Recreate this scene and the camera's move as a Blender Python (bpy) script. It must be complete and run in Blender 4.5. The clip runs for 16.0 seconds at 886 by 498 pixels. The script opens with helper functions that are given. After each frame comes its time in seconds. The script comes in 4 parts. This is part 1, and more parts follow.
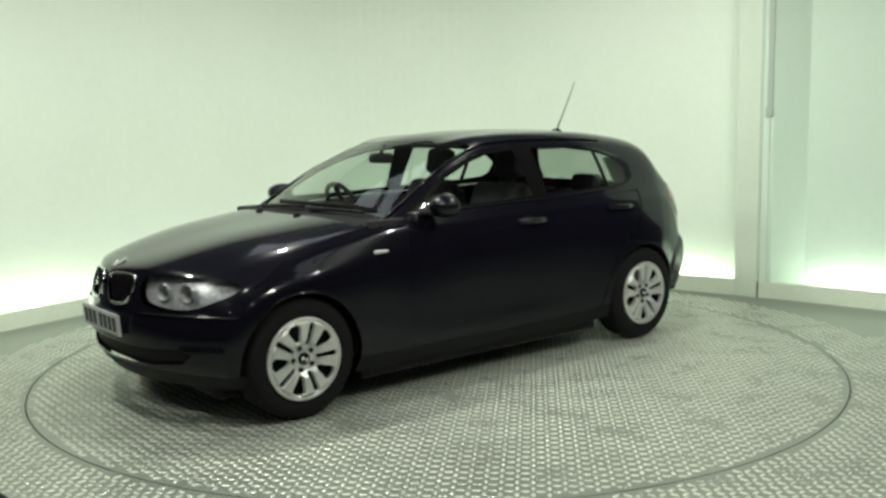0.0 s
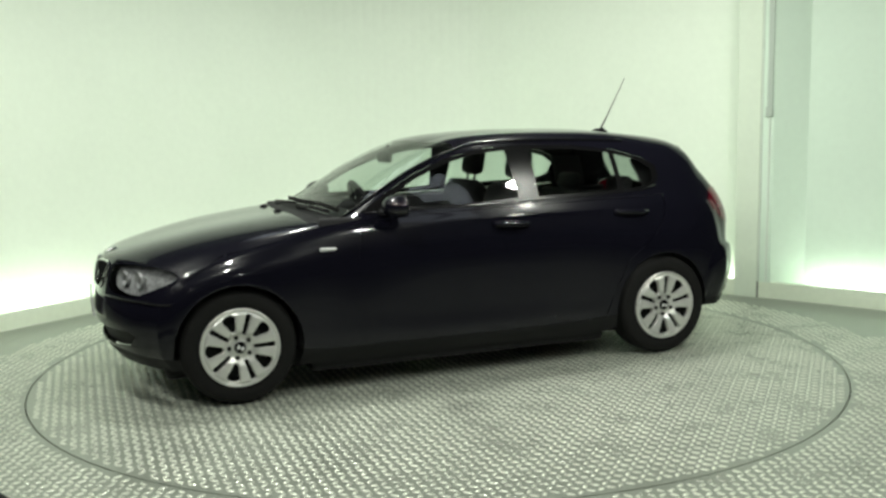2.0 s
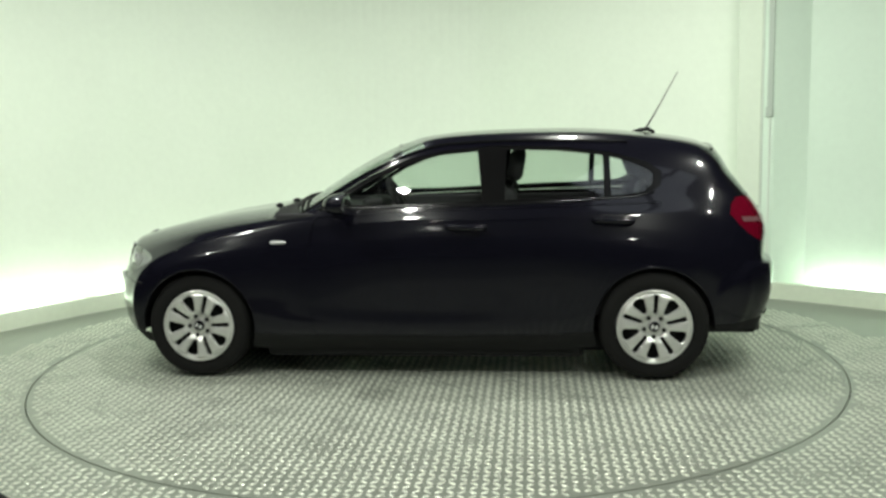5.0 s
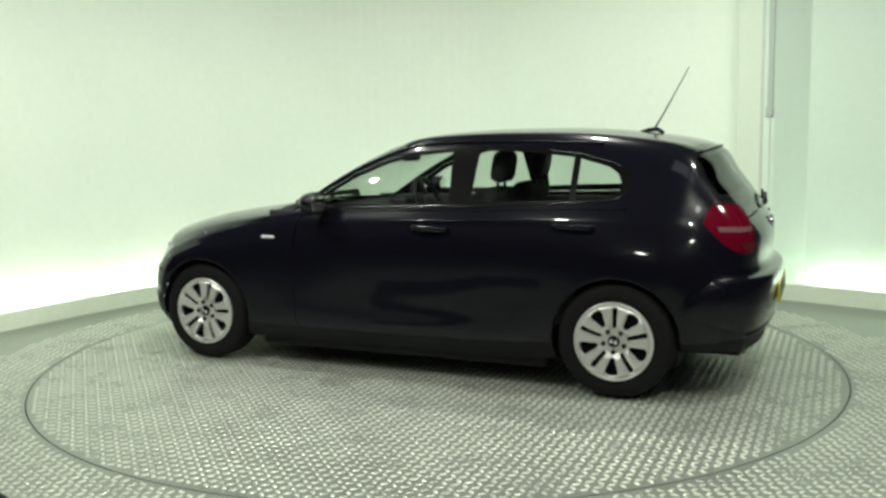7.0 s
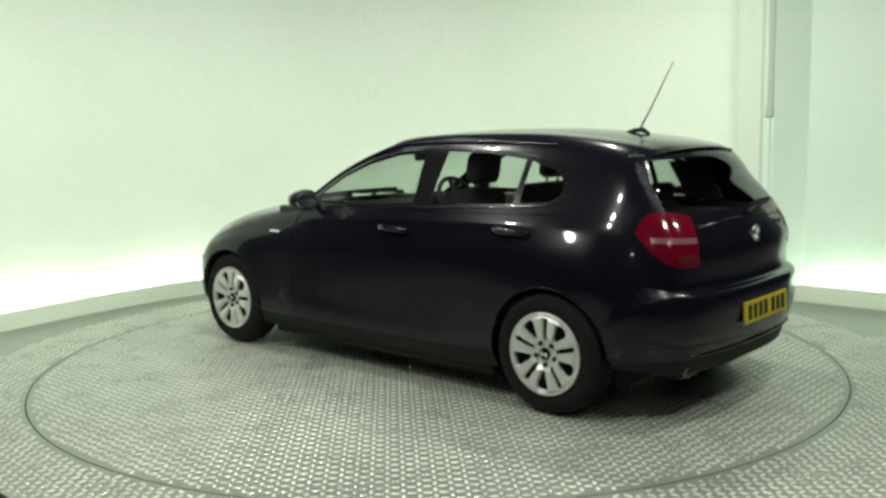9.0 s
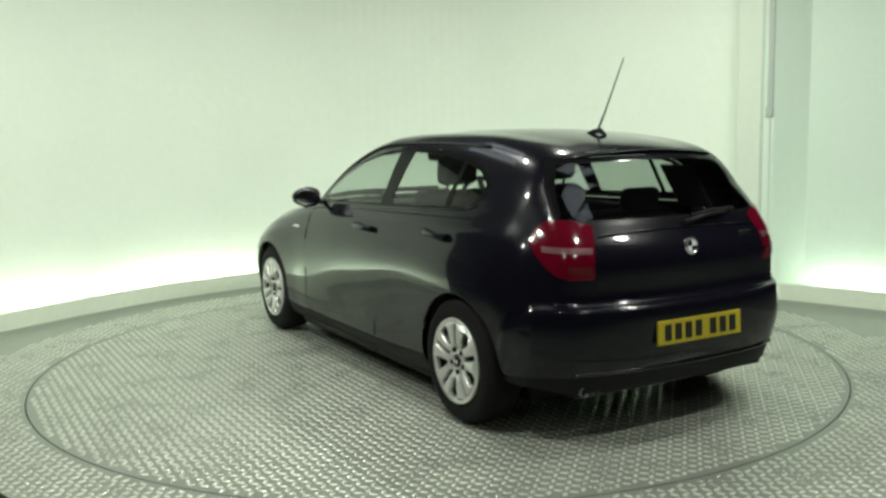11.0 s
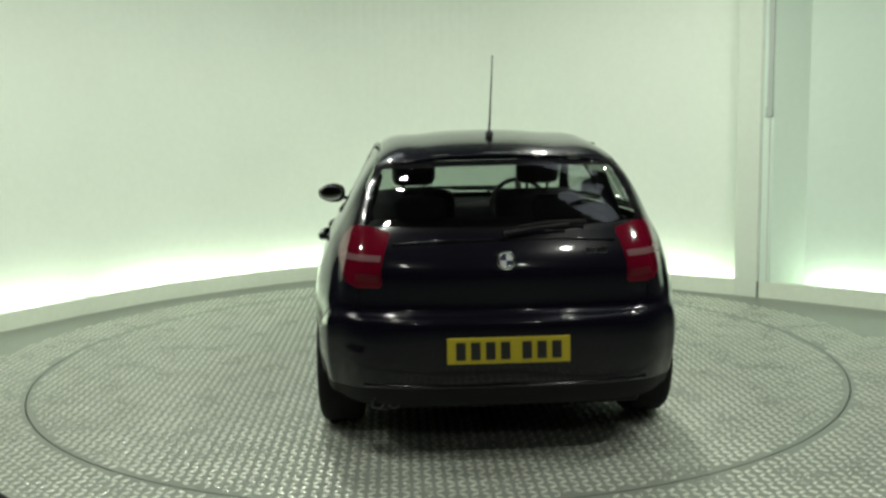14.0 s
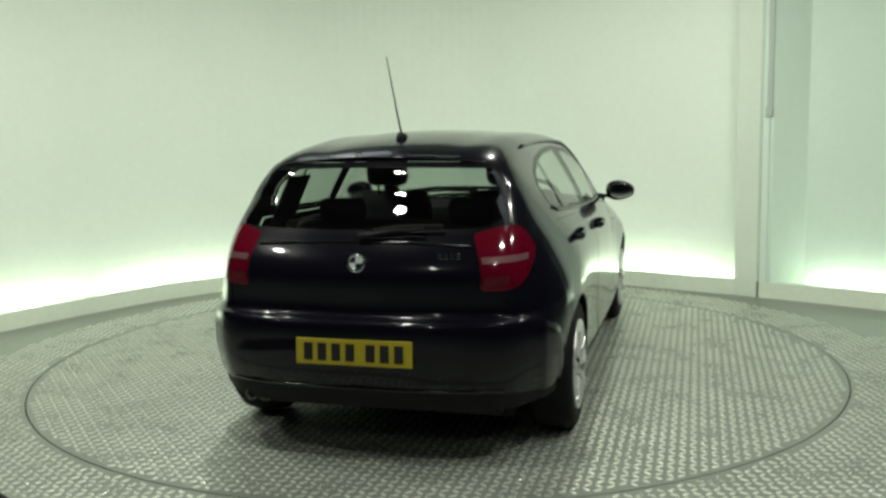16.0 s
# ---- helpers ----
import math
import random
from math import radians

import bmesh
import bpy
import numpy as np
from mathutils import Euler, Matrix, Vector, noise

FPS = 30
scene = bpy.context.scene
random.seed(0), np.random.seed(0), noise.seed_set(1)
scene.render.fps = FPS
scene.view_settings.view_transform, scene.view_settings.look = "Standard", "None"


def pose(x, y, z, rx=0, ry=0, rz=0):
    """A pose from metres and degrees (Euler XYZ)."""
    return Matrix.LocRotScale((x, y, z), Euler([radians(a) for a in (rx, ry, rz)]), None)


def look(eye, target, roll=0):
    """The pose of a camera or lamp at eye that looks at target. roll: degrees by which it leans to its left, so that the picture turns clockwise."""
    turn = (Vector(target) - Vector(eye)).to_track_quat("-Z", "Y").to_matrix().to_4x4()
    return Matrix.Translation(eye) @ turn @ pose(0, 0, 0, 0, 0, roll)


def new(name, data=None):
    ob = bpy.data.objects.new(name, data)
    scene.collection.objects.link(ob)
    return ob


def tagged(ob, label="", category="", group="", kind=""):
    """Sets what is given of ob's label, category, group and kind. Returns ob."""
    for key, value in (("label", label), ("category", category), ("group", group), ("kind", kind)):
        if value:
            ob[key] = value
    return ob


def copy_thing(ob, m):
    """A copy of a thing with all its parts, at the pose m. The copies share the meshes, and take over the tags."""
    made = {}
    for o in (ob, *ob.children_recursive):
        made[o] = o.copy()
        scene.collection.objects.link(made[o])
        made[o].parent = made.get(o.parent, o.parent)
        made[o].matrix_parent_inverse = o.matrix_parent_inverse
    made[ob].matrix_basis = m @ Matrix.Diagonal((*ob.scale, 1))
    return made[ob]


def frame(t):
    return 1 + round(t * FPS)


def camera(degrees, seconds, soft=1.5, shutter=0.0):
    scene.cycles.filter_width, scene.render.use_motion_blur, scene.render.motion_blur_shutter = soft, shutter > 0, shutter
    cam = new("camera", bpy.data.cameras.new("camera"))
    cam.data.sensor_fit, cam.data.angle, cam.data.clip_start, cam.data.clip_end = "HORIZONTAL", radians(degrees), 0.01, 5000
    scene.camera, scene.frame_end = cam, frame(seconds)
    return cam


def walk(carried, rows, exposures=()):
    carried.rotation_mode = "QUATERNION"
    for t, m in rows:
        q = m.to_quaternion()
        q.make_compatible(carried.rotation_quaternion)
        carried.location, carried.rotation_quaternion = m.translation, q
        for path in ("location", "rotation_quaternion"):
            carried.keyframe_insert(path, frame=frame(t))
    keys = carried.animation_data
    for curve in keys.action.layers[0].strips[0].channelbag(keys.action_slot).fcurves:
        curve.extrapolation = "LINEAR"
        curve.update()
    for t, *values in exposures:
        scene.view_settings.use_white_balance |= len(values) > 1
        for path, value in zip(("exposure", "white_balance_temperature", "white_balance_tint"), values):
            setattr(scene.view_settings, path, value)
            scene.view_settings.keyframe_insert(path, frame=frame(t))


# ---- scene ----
cam = camera(51.36, 16.0, soft=2.8)

# the camera stands on a tripod, level with a car's roof, and looks slightly down
EYE = Vector((0.0, -5.863, 1.447))
YAW, TILT = radians(0.42), radians(-7.40)
AIM = EYE + Vector((math.sin(YAW) * math.cos(TILT), math.cos(YAW) * math.cos(TILT), math.sin(TILT)))
STAND = look(EYE, AIM, -1.09)
walk(cam, [(0.0, STAND), (16.0, STAND)], exposures=[(0.0, -0.10), (2.0, 0.01), (4.0, 0.05), (7.0, 0.03), (9.0, 0.01), (11.3, -0.12), (12.5, -0.26), (14.5, -0.28), (16.0, -0.30)])

# ---- light ----
world = bpy.data.worlds.new("world")
scene.world = world
world.use_nodes = True
world.node_tree.nodes["Background"].inputs[0].default_value = (0.5, 0.55, 0.6, 1)
world.node_tree.nodes["Background"].inputs[1].default_value = 0.02

CEILING = 3.35
SPOTS = [(-2.5, -1.2), (-1.0, -0.05), (1.0, 0.35), (2.4, -1.45), (-0.95, -2.65), (1.6, -3.6), (3.2, -2.6), (-3.2, -2.8), (-1.5, -6.5), (1.5, -6.5)]
for sx, sy in SPOTS:
    data = bpy.data.lights.new("ceiling_spot", "AREA")
    data.shape, data.size = "DISK", 0.16
    data.energy, data.color = (12 if sy < -6 else 34 if sy < -2.2 else 46), (0.97, 1.0, 0.89)
    lamp = new("ceiling_spot", data)
    lamp.matrix_world = look((sx, sy, CEILING - 0.09), (sx * 0.8, max(sy, -2.4) + (0.9 if sy > -3 else 1.3), 0.15))


# ---- materials ----
def material(name, colour, rough=0.5, metal=0.0, grain=0.0, scale=40.0, bump=0.0, coat=0.0, spec=0.5, emit=None, strength=0.0, rough_var=0.0):
    """A principled material with variation at two scales and fine relief."""
    m = bpy.data.materials.new(name)
    m.use_nodes = True
    nt = m.node_tree
    p = nt.nodes["Principled BSDF"]
    p.inputs["Base Color"].default_value = (*colour, 1)
    p.inputs["Roughness"].default_value = rough
    p.inputs["Metallic"].default_value = metal
    p.inputs["Coat Weight"].default_value = coat
    p.inputs["Coat Roughness"].default_value = 0.05
    p.inputs["Coat IOR"].default_value = 1.36
    p.inputs["Specular IOR Level"].default_value = spec
    if emit:
        p.inputs["Emission Color"].default_value = (*emit, 1)
        p.inputs["Emission Strength"].default_value = strength
    if grain or bump or rough_var:
        tc = nt.nodes.new("ShaderNodeTexCoord")
        fine = nt.nodes.new("ShaderNodeTexNoise")
        fine.inputs["Scale"].default_value, fine.inputs["Detail"].default_value = scale, 6
        broad = nt.nodes.new("ShaderNodeTexNoise")
        broad.inputs["Scale"].default_value, broad.inputs["Detail"].default_value = scale / 14, 3
        mix = nt.nodes.new("ShaderNodeMath")
        mix.operation = "ADD"
        for n in (fine, broad):
            nt.links.new(tc.outputs["Object"], n.inputs["Vector"])
        nt.links.new(fine.outputs["Fac"], mix.inputs[0])
        nt.links.new(broad.outputs["Fac"], mix.inputs[1])
        if grain:
            ramp = nt.nodes.new("ShaderNodeMapRange")
            ramp.inputs["From Min"].default_value, ramp.inputs["From Max"].default_value = 0.6, 1.4
            ramp.inputs["To Min"].default_value, ramp.inputs["To Max"].default_value = 1 - grain, 1 + grain
            mul = nt.nodes.new("ShaderNodeMix")
            mul.data_type, mul.blend_type = "RGBA", "MULTIPLY"
            mul.inputs["Factor"].default_value = 1
            mul.inputs["A"].default_value = (*colour, 1)
            nt.links.new(mix.outputs[0], ramp.inputs["Value"])
            nt.links.new(ramp.outputs["Result"], mul.inputs["B"])
            nt.links.new(mul.outputs["Result"], p.inputs["Base Color"])
        if rough_var:
            rr = nt.nodes.new("ShaderNodeMapRange")
            rr.inputs["From Min"].default_value, rr.inputs["From Max"].default_value = 0.6, 1.4
            rr.inputs["To Min"].default_value, rr.inputs["To Max"].default_value = max(rough - rough_var, 0.02), rough + rough_var
            nt.links.new(mix.outputs[0], rr.inputs["Value"])
            nt.links.new(rr.outputs["Result"], p.inputs["Roughness"])
        if bump:
            b = nt.nodes.new("ShaderNodeBump")
            b.inputs["Strength"].default_value, b.inputs["Distance"].default_value = bump, 0.004
            nt.links.new(mix.outputs[0], b.inputs["Height"])
            nt.links.new(b.outputs["Normal"], p.inputs["Normal"])
    return m


def pane_material(name, tint, gloss=0.07):
    """A thin tinted pane: it lets light through and mirrors by Fresnel."""
    m = bpy.data.materials.new(name)
    m.use_nodes = True
    nt = m.node_tree
    nt.nodes.remove(nt.nodes["Principled BSDF"])
    clear = nt.nodes.new("ShaderNodeBsdfTransparent")
    clear.inputs["Color"].default_value = (*tint, 1)
    shine = nt.nodes.new("ShaderNodeBsdfGlossy")
    shine.inputs["Roughness"].default_value = 0.01
    facing = nt.nodes.new("ShaderNodeLayerWeight")
    facing.inputs["Blend"].default_value = 0.5
    power = nt.nodes.new("ShaderNodeMath")
    power.operation = "POWER"
    power.inputs[1].default_value = 4.5
    fres = nt.nodes.new("ShaderNodeMath")
    fres.operation = "MULTIPLY_ADD"
    fres.inputs[1].default_value, fres.inputs[2].default_value = 0.85, gloss
    nt.links.new(facing.outputs["Facing"], power.inputs[0])
    nt.links.new(power.outputs[0], fres.inputs[0])
    mix = nt.nodes.new("ShaderNodeMixShader")
    nt.links.new(fres.outputs[0], mix.inputs[0])
    nt.links.new(clear.outputs[0], mix.inputs[1])
    nt.links.new(shine.outputs[0], mix.inputs[2])
    nt.links.new(mix.outputs[0], nt.nodes["Material Output"].inputs["Surface"])
    return m


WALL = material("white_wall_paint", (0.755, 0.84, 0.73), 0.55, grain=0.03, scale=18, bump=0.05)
# east wall: the same finish as WALL, in one darker, greener tone
WALL_R = material("pale_green_wall_tone", (0.64, 0.77, 0.66), 0.55, grain=0.03, scale=18, bump=0.05)
KERB = material("cream_kerb_paint", (0.70, 0.78, 0.64), 0.5, grain=0.06, scale=22, bump=0.08)
PLATE = material("galvanised_tread_plate", (0.235, 0.26, 0.22), 0.42, metal=0.3, grain=0.18, scale=30, bump=0.12, rough_var=0.08)
BARS = material("worn_tread_bars", (0.66, 0.69, 0.60), 0.30, metal=0.5, grain=0.2, scale=60, rough_var=0.08)
GAP = material("dark_gap", (0.012, 0.012, 0.012), 0.8)
DARK = material("dark_hall_paint", (0.035, 0.036, 0.04), 0.8, grain=0.2, scale=8)
CEIL = material("dark_ceiling_panel", (0.05, 0.05, 0.055), 0.8, grain=0.15, scale=8)
SKYLIGHT = material("pale_slatted_blind", (0.6, 0.62, 0.68), 0.6, grain=0.05, scale=10, emit=(0.80, 0.88, 1.0), strength=1.1)
TUBE = material("fluorescent_tube", (0.9, 0.9, 0.9), 0.4, emit=(0.92, 1.0, 0.88), strength=26)
TRUNK = material("white_conduit", (0.62, 0.70, 0.62), 0.4, grain=0.05, scale=30)

PAINT = material("deep_blue_black_car_paint", (0.0043, 0.0042, 0.0080), 0.24, grain=0.10, scale=300, coat=0.8, spec=0.08)
TRIM = material("black_gloss_trim", (0.006, 0.006, 0.007), 0.16, grain=0.1, scale=80)
PLASTIC = material("matt_black_plastic", (0.006, 0.006, 0.007), 0.6, grain=0.2, scale=120, bump=0.1, spec=0.2)
RUBBER = material("tyre_rubber", (0.006, 0.006, 0.006), 0.8, grain=0.25, scale=90, bump=0.15, spec=0.2)
ALLOY = material("silver_alloy", (0.60, 0.61, 0.59), 0.31, metal=0.52, grain=0.03, scale=25, rough_var=0.05)
CHROME = material("chrome", (0.75, 0.76, 0.76), 0.08, metal=1.0, grain=0.03, scale=50)
CLOTH = material("dark_seat_cloth", (0.018, 0.018, 0.02), 0.9, grain=0.3, scale=140, bump=0.3)
GLASS = pane_material("car_window_glass", (0.78, 0.84, 0.80))
LENS = pane_material("clear_lamp_lens", (0.92, 0.93, 0.93), 0.08)
RED = material("red_lamp_lens", (0.105, 0.0020, 0.011), 0.10, grain=0.15, scale=60, coat=1.0)
REDWHITE = material("pale_indicator_band", (0.24, 0.12, 0.13), 0.22, metal=0.4, grain=0.08, scale=60, coat=1.0)
YELLOW = material("yellow_reflective_plate", (0.40, 0.33, 0.02), 0.4, grain=0.06, scale=50)
WHITEPLATE = material("white_reflective_plate", (0.46, 0.47, 0.48), 0.4, grain=0.05, scale=50)
INK = material("black_print", (0.01, 0.01, 0.01), 0.5)
BLUE = material("blue_enamel", (0.010, 0.018, 0.05), 0.2, coat=1.0)
WHITE = material("white_enamel", (0.55, 0.56, 0.56), 0.25, coat=1.0)
REFLECTOR = material("smoked_silver_reflector", (0.40, 0.405, 0.42), 0.24, metal=0.3, grain=0.55, scale=38)
GREYBOX = material("grey_green_trunking", (0.40, 0.47, 0.41), 0.5, grain=0.06, scale=30)
DULL = material("dull_exhaust_steel", (0.14, 0.14, 0.135), 0.35, metal=0.8, grain=0.2, scale=60)
REAR_GLASS = pane_material("tinted_rear_glass", (0.52, 0.57, 0.54))
PANEL = material("off_white_panel_paint", (0.64, 0.73, 0.61), 0.55, grain=0.04, scale=18, bump=0.05)
REVERSE = material("clear_reversing_lens", (0.09, 0.012, 0.016), 0.18, grain=0.1, scale=60, coat=1.0)
PILLAR = material("satin_black_pillar_trim", (0.0045, 0.0045, 0.0048), 0.22, grain=0.15, scale=90, spec=0.12)


# ---- building helpers ----
def mesh_of(bm, name, mat, smooth=False):
    me = bpy.data.meshes.new(name)
    bm.to_mesh(me)
    bm.free()
    me.materials.append(mat)
    if smooth:
        for p in me.polygons:
            p.use_smooth = True
    return me


def thing(name, bm, mat, label, category, kind="", group="", smooth=False):
    return tagged(new(name, mesh_of(bm, name, mat, smooth)), label, category, group, kind)


def part(name, bm, mat, parent, label="", smooth=False):
    ob = new(name, mesh_of(bm, name, mat, smooth))
    ob.parent = parent
    return tagged(ob, label)


def box(bm, x0, x1, y0, y1, z0, z1, bevel=0.0):
    got = bmesh.ops.create_cube(bm, size=1.0)["verts"]
    for v in got:
        v.co = Vector(((x0 + x1) / 2 + v.co.x * (x1 - x0), (y0 + y1) / 2 + v.co.y * (y1 - y0), (z0 + z1) / 2 + v.co.z * (z1 - z0)))
    if bevel:
        edges = list({e for v in got for e in v.link_edges})
        bmesh.ops.bevel(bm, geom=edges, offset=bevel, segments=2, affect="EDGES", profile=0.5)
    return bm


def lathe(bm, profile, axis="z", steps=32, close=False):
    """Turn (radius, height) pairs about an axis through the origin."""
    rings = []
    for k in range(steps):
        a = 2 * math.pi * k / steps
        ring = []
        for r, h in profile:
            c, s = r * math.cos(a), r * math.sin(a)
            ring.append(bm.verts.new((c, s, h) if axis == "z" else (c, h, s)))
        rings.append(ring)
    n = len(profile)
    for k in range(steps):
        a, b = rings[k], rings[(k + 1) % steps]
        for i in range(n if close else n - 1):
            j = (i + 1) % n
            bm.faces.new((a[i], b[i], b[j], a[j]))
    bmesh.ops.recalc_face_normals(bm, faces=bm.faces)
    return bm


def sweep(bm, path, radius, sides=8, flat=1.0):
    """A tube along a list of points, closed at both ends."""
    pts = [Vector(p) for p in path]
    rings = []
    for i, p in enumerate(pts):
        d = (pts[min(i + 1, len(pts) - 1)] - pts[max(i - 1, 0)]).normalized()
        up = Vector((0, 0, 1)) if abs(d.z) < 0.9 else Vector((0, 1, 0))
        u = d.cross(up).normalized()
        w = u.cross(d)
        r = radius[i] if isinstance(radius, (list, tuple)) else radius
        rings.append([bm.verts.new(p + u * math.cos(2 * math.pi * k / sides) * r + w * math.sin(2 * math.pi * k / sides) * r * flat) for k in range(sides)])
    for a, b in zip(rings, rings[1:]):
        for k in range(sides):
            bm.faces.new((a[k], a[(k + 1) % sides], b[(k + 1) % sides], b[k]))
    bm.faces.new(rings[0][::-1])
    bm.faces.new(rings[-1])
    bmesh.ops.recalc_face_normals(bm, faces=bm.faces)
    return bm


def spline(points, per):
    """Catmull-Rom through points, with per steps a span."""
    pts = [Vector(p) for p in points]
    pts = [pts[0] * 2 - pts[1]] + pts + [pts[-1] * 2 - pts[-2]]
    out = []
    for i in range(1, len(pts) - 2):
        a, b, c, d = pts[i - 1:i + 3]
        for k in range(per):
            t = k / per
            out.append(0.5 * (2 * b + (c - a) * t + (2 * a - 5 * b + 4 * c - d) * t * t + (3 * b - a - 3 * c + d) * t ** 3))
    return out + [pts[-2]]


# ---- the booth ----
# line of the low kerb's inner face, round the turntable from one side to the other
KERB_LINE = spline([(-3.58, 0.36, 0), (-3.29, 0.92, 0), (-2.76, 1.72, 0), (-2.20, 2.36, 0), (-1.40, 2.98, 0), (-0.55, 3.40, 0), (0.30, 3.38, 0),
                    (1.15, 2.87, 0), (1.93, 2.30, 0), (2.58, 1.80, 0), (3.00, 1.46, 0), (3.45, 1.05, 0), (3.74, 0.77, 0)], 10)


def offset_line(line, d):
    out = []
    for i, p in enumerate(line):
        t = (line[min(i + 1, len(line) - 1)] - line[max(i - 1, 0)]).normalized()
        out.append(p + Vector((-t.y, t.x, 0)) * d)
    return out


def wall_strip(bm, line, near, far, z0, z1, levels=1):
    """A closed strip of wall between two offsets of a line."""
    a, b = offset_line(line, near), offset_line(line, far)
    rows = []
    for p, q in zip(a, b):
        rows.append([bm.verts.new((p.x, p.y, z0)), bm.verts.new((p.x, p.y, z1)), bm.verts.new((q.x, q.y, z1)), bm.verts.new((q.x, q.y, z0))])
    for r, s in zip(rows, rows[1:]):
        for k in range(4):
            bm.faces.new((r[k], s[k], s[(k + 1) % 4], r[(k + 1) % 4]))
    bm.faces.new(rows[0])
    bm.faces.new(rows[-1][::-1])
    bmesh.ops.recalc_face_normals(bm, faces=bm.faces)
    return bm


SPLIT = min(range(len(KERB_LINE)), key=lambda i: (KERB_LINE[i] - Vector((2.69, 1.70, 0))).length)
thing("wall_north", wall_strip(bmesh.new(), KERB_LINE[:SPLIT + 1], 0.20, 0.32, 0.0, CEILING), WALL, "smooth white curved studio wall lit from below", "wall", "structure", smooth=False)
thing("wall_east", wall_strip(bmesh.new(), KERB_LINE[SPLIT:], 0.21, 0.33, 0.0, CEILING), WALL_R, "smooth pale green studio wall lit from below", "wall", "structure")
thing("kerb", wall_strip(bmesh.new(), KERB_LINE, 0.0, 0.05, 0.0, 0.135), KERB, "low cream-painted kerb along the wall", "kerb", "structure")

# floor plate, with a round hole for the turntable
TABLE = 2.452


def ring_floor():
    bm = bmesh.new()
    inner, outer = [], []
    n = 128
    for k in range(n):
        a = 2 * math.pi * k / n
        c, s = math.cos(a), math.sin(a)
        r = 11 / max(abs(c), abs(s))
        inner.append(bm.verts.new(((TABLE + 0.008) * c, (TABLE + 0.008) * s, 0)))
        outer.append(bm.verts.new((r * c, r * s, 0)))
    low = [bm.verts.new((v.co.x, v.co.y, -0.05)) for v in inner]
    for k in range(n):
        j = (k + 1) % n
        bm.faces.new((inner[k], outer[k], outer[j], inner[j]))
        bm.faces.new((inner[k], inner[j], low[j], low[k]))
    bmesh.ops.recalc_face_normals(bm, faces=bm.faces)
    return bm


floor = thing("floor", ring_floor(), PLATE, "grey steel tread plate floor round the turntable", "floor", "structure")
pit = bmesh.new()
box(pit, -2.6, 2.6, -2.6, 2.6, -0.12, -0.06)
thing("turntable_pit", pit, GAP, "dark pit under the turntable", "pit", "structure")

disc = bmesh.new()
bmesh.ops.create_cone(disc, cap_ends=True, segments=128, radius1=TABLE, radius2=TABLE, depth=0.05)
bmesh.ops.translate(disc, verts=disc.verts, vec=(0, 0, -0.025))
turntable = thing("turntable", disc, PLATE, "round steel tread plate turntable flush with the floor", "turntable")


def tread(inside, pitch=0.046):
    """Raised lozenges in two crossing directions, laid in a chequer."""
    verts, faces = [], []
    n = int(6.2 / pitch)
    for i in range(-n, n):
        for j in range(-n, n):
            x, y = i * pitch, j * pitch
            if not inside(x, y):
                continue
            a = math.pi / 4 if (i + j) % 2 else -math.pi / 4
            c, s = math.cos(a), math.sin(a)
            l, w, h = 0.0230, 0.0097, 0.0046
            base = len(verts)
            for u, v, z in ((-l, 0, 0.0), (-l * 0.35, -w, 0.0), (l * 0.35, -w, 0.0), (l, 0, 0.0), (l * 0.35, w, 0.0), (-l * 0.35, w, 0.0), (-l * 0.6, 0, h), (l * 0.6, 0, h)):
                verts.append((x + u * c - v * s, y + u * s + v * c, z + 0.0002))
            b = base
            faces += [(b, b + 1, b + 6), (b + 1, b + 2, b + 7, b + 6), (b + 2, b + 3, b + 7), (b + 3, b + 4, b + 7), (b + 4, b + 5, b + 6, b + 7), (b + 5, b, b + 6)]
    me = bpy.data.meshes.new("tread_pattern")
    me.from_pydata(verts, [], faces)
    me.materials.append(BARS)
    for p in me.polygons:
        p.use_smooth = True
    return me


bars = new("tread_pattern", tread(lambda x, y: x * x + y * y < (TABLE - 0.03) ** 2))
bars.parent = turntable
tagged(bars, "worn bright raised bars of the tread plate", kind="stuff")


def on_floor(x, y):
    if x * x + y * y < (TABLE + 0.035) ** 2 or y < -3.6 or abs(x) > 3.6:
        return False
    if y < 0.2:
        return True
    return math.hypot(x, y) < 2.9


bars = new("tread_pattern", tread(on_floor))
bars.parent = floor
tagged(bars, "worn bright raised bars of the tread plate", kind="stuff")

# fluorescent tubes behind the kerb
along, reach = [0.0], 0.0
TUBE_LINE = offset_line(KERB_LINE, 0.125)
for p, q in zip(TUBE_LINE, TUBE_LINE[1:]):
    reach += (q - p).length
    along.append(reach)


def on_line(d):
    for i in range(len(along) - 1):
        if along[i] <= d <= along[i + 1]:
            return TUBE_LINE[i].lerp(TUBE_LINE[i + 1], (d - along[i]) / (along[i + 1] - along[i]))
    return TUBE_LINE[-1]


def nearest(x, y):
    return along[min(range(len(TUBE_LINE)), key=lambda i: (TUBE_LINE[i] - Vector((x, y, 0))).length)]


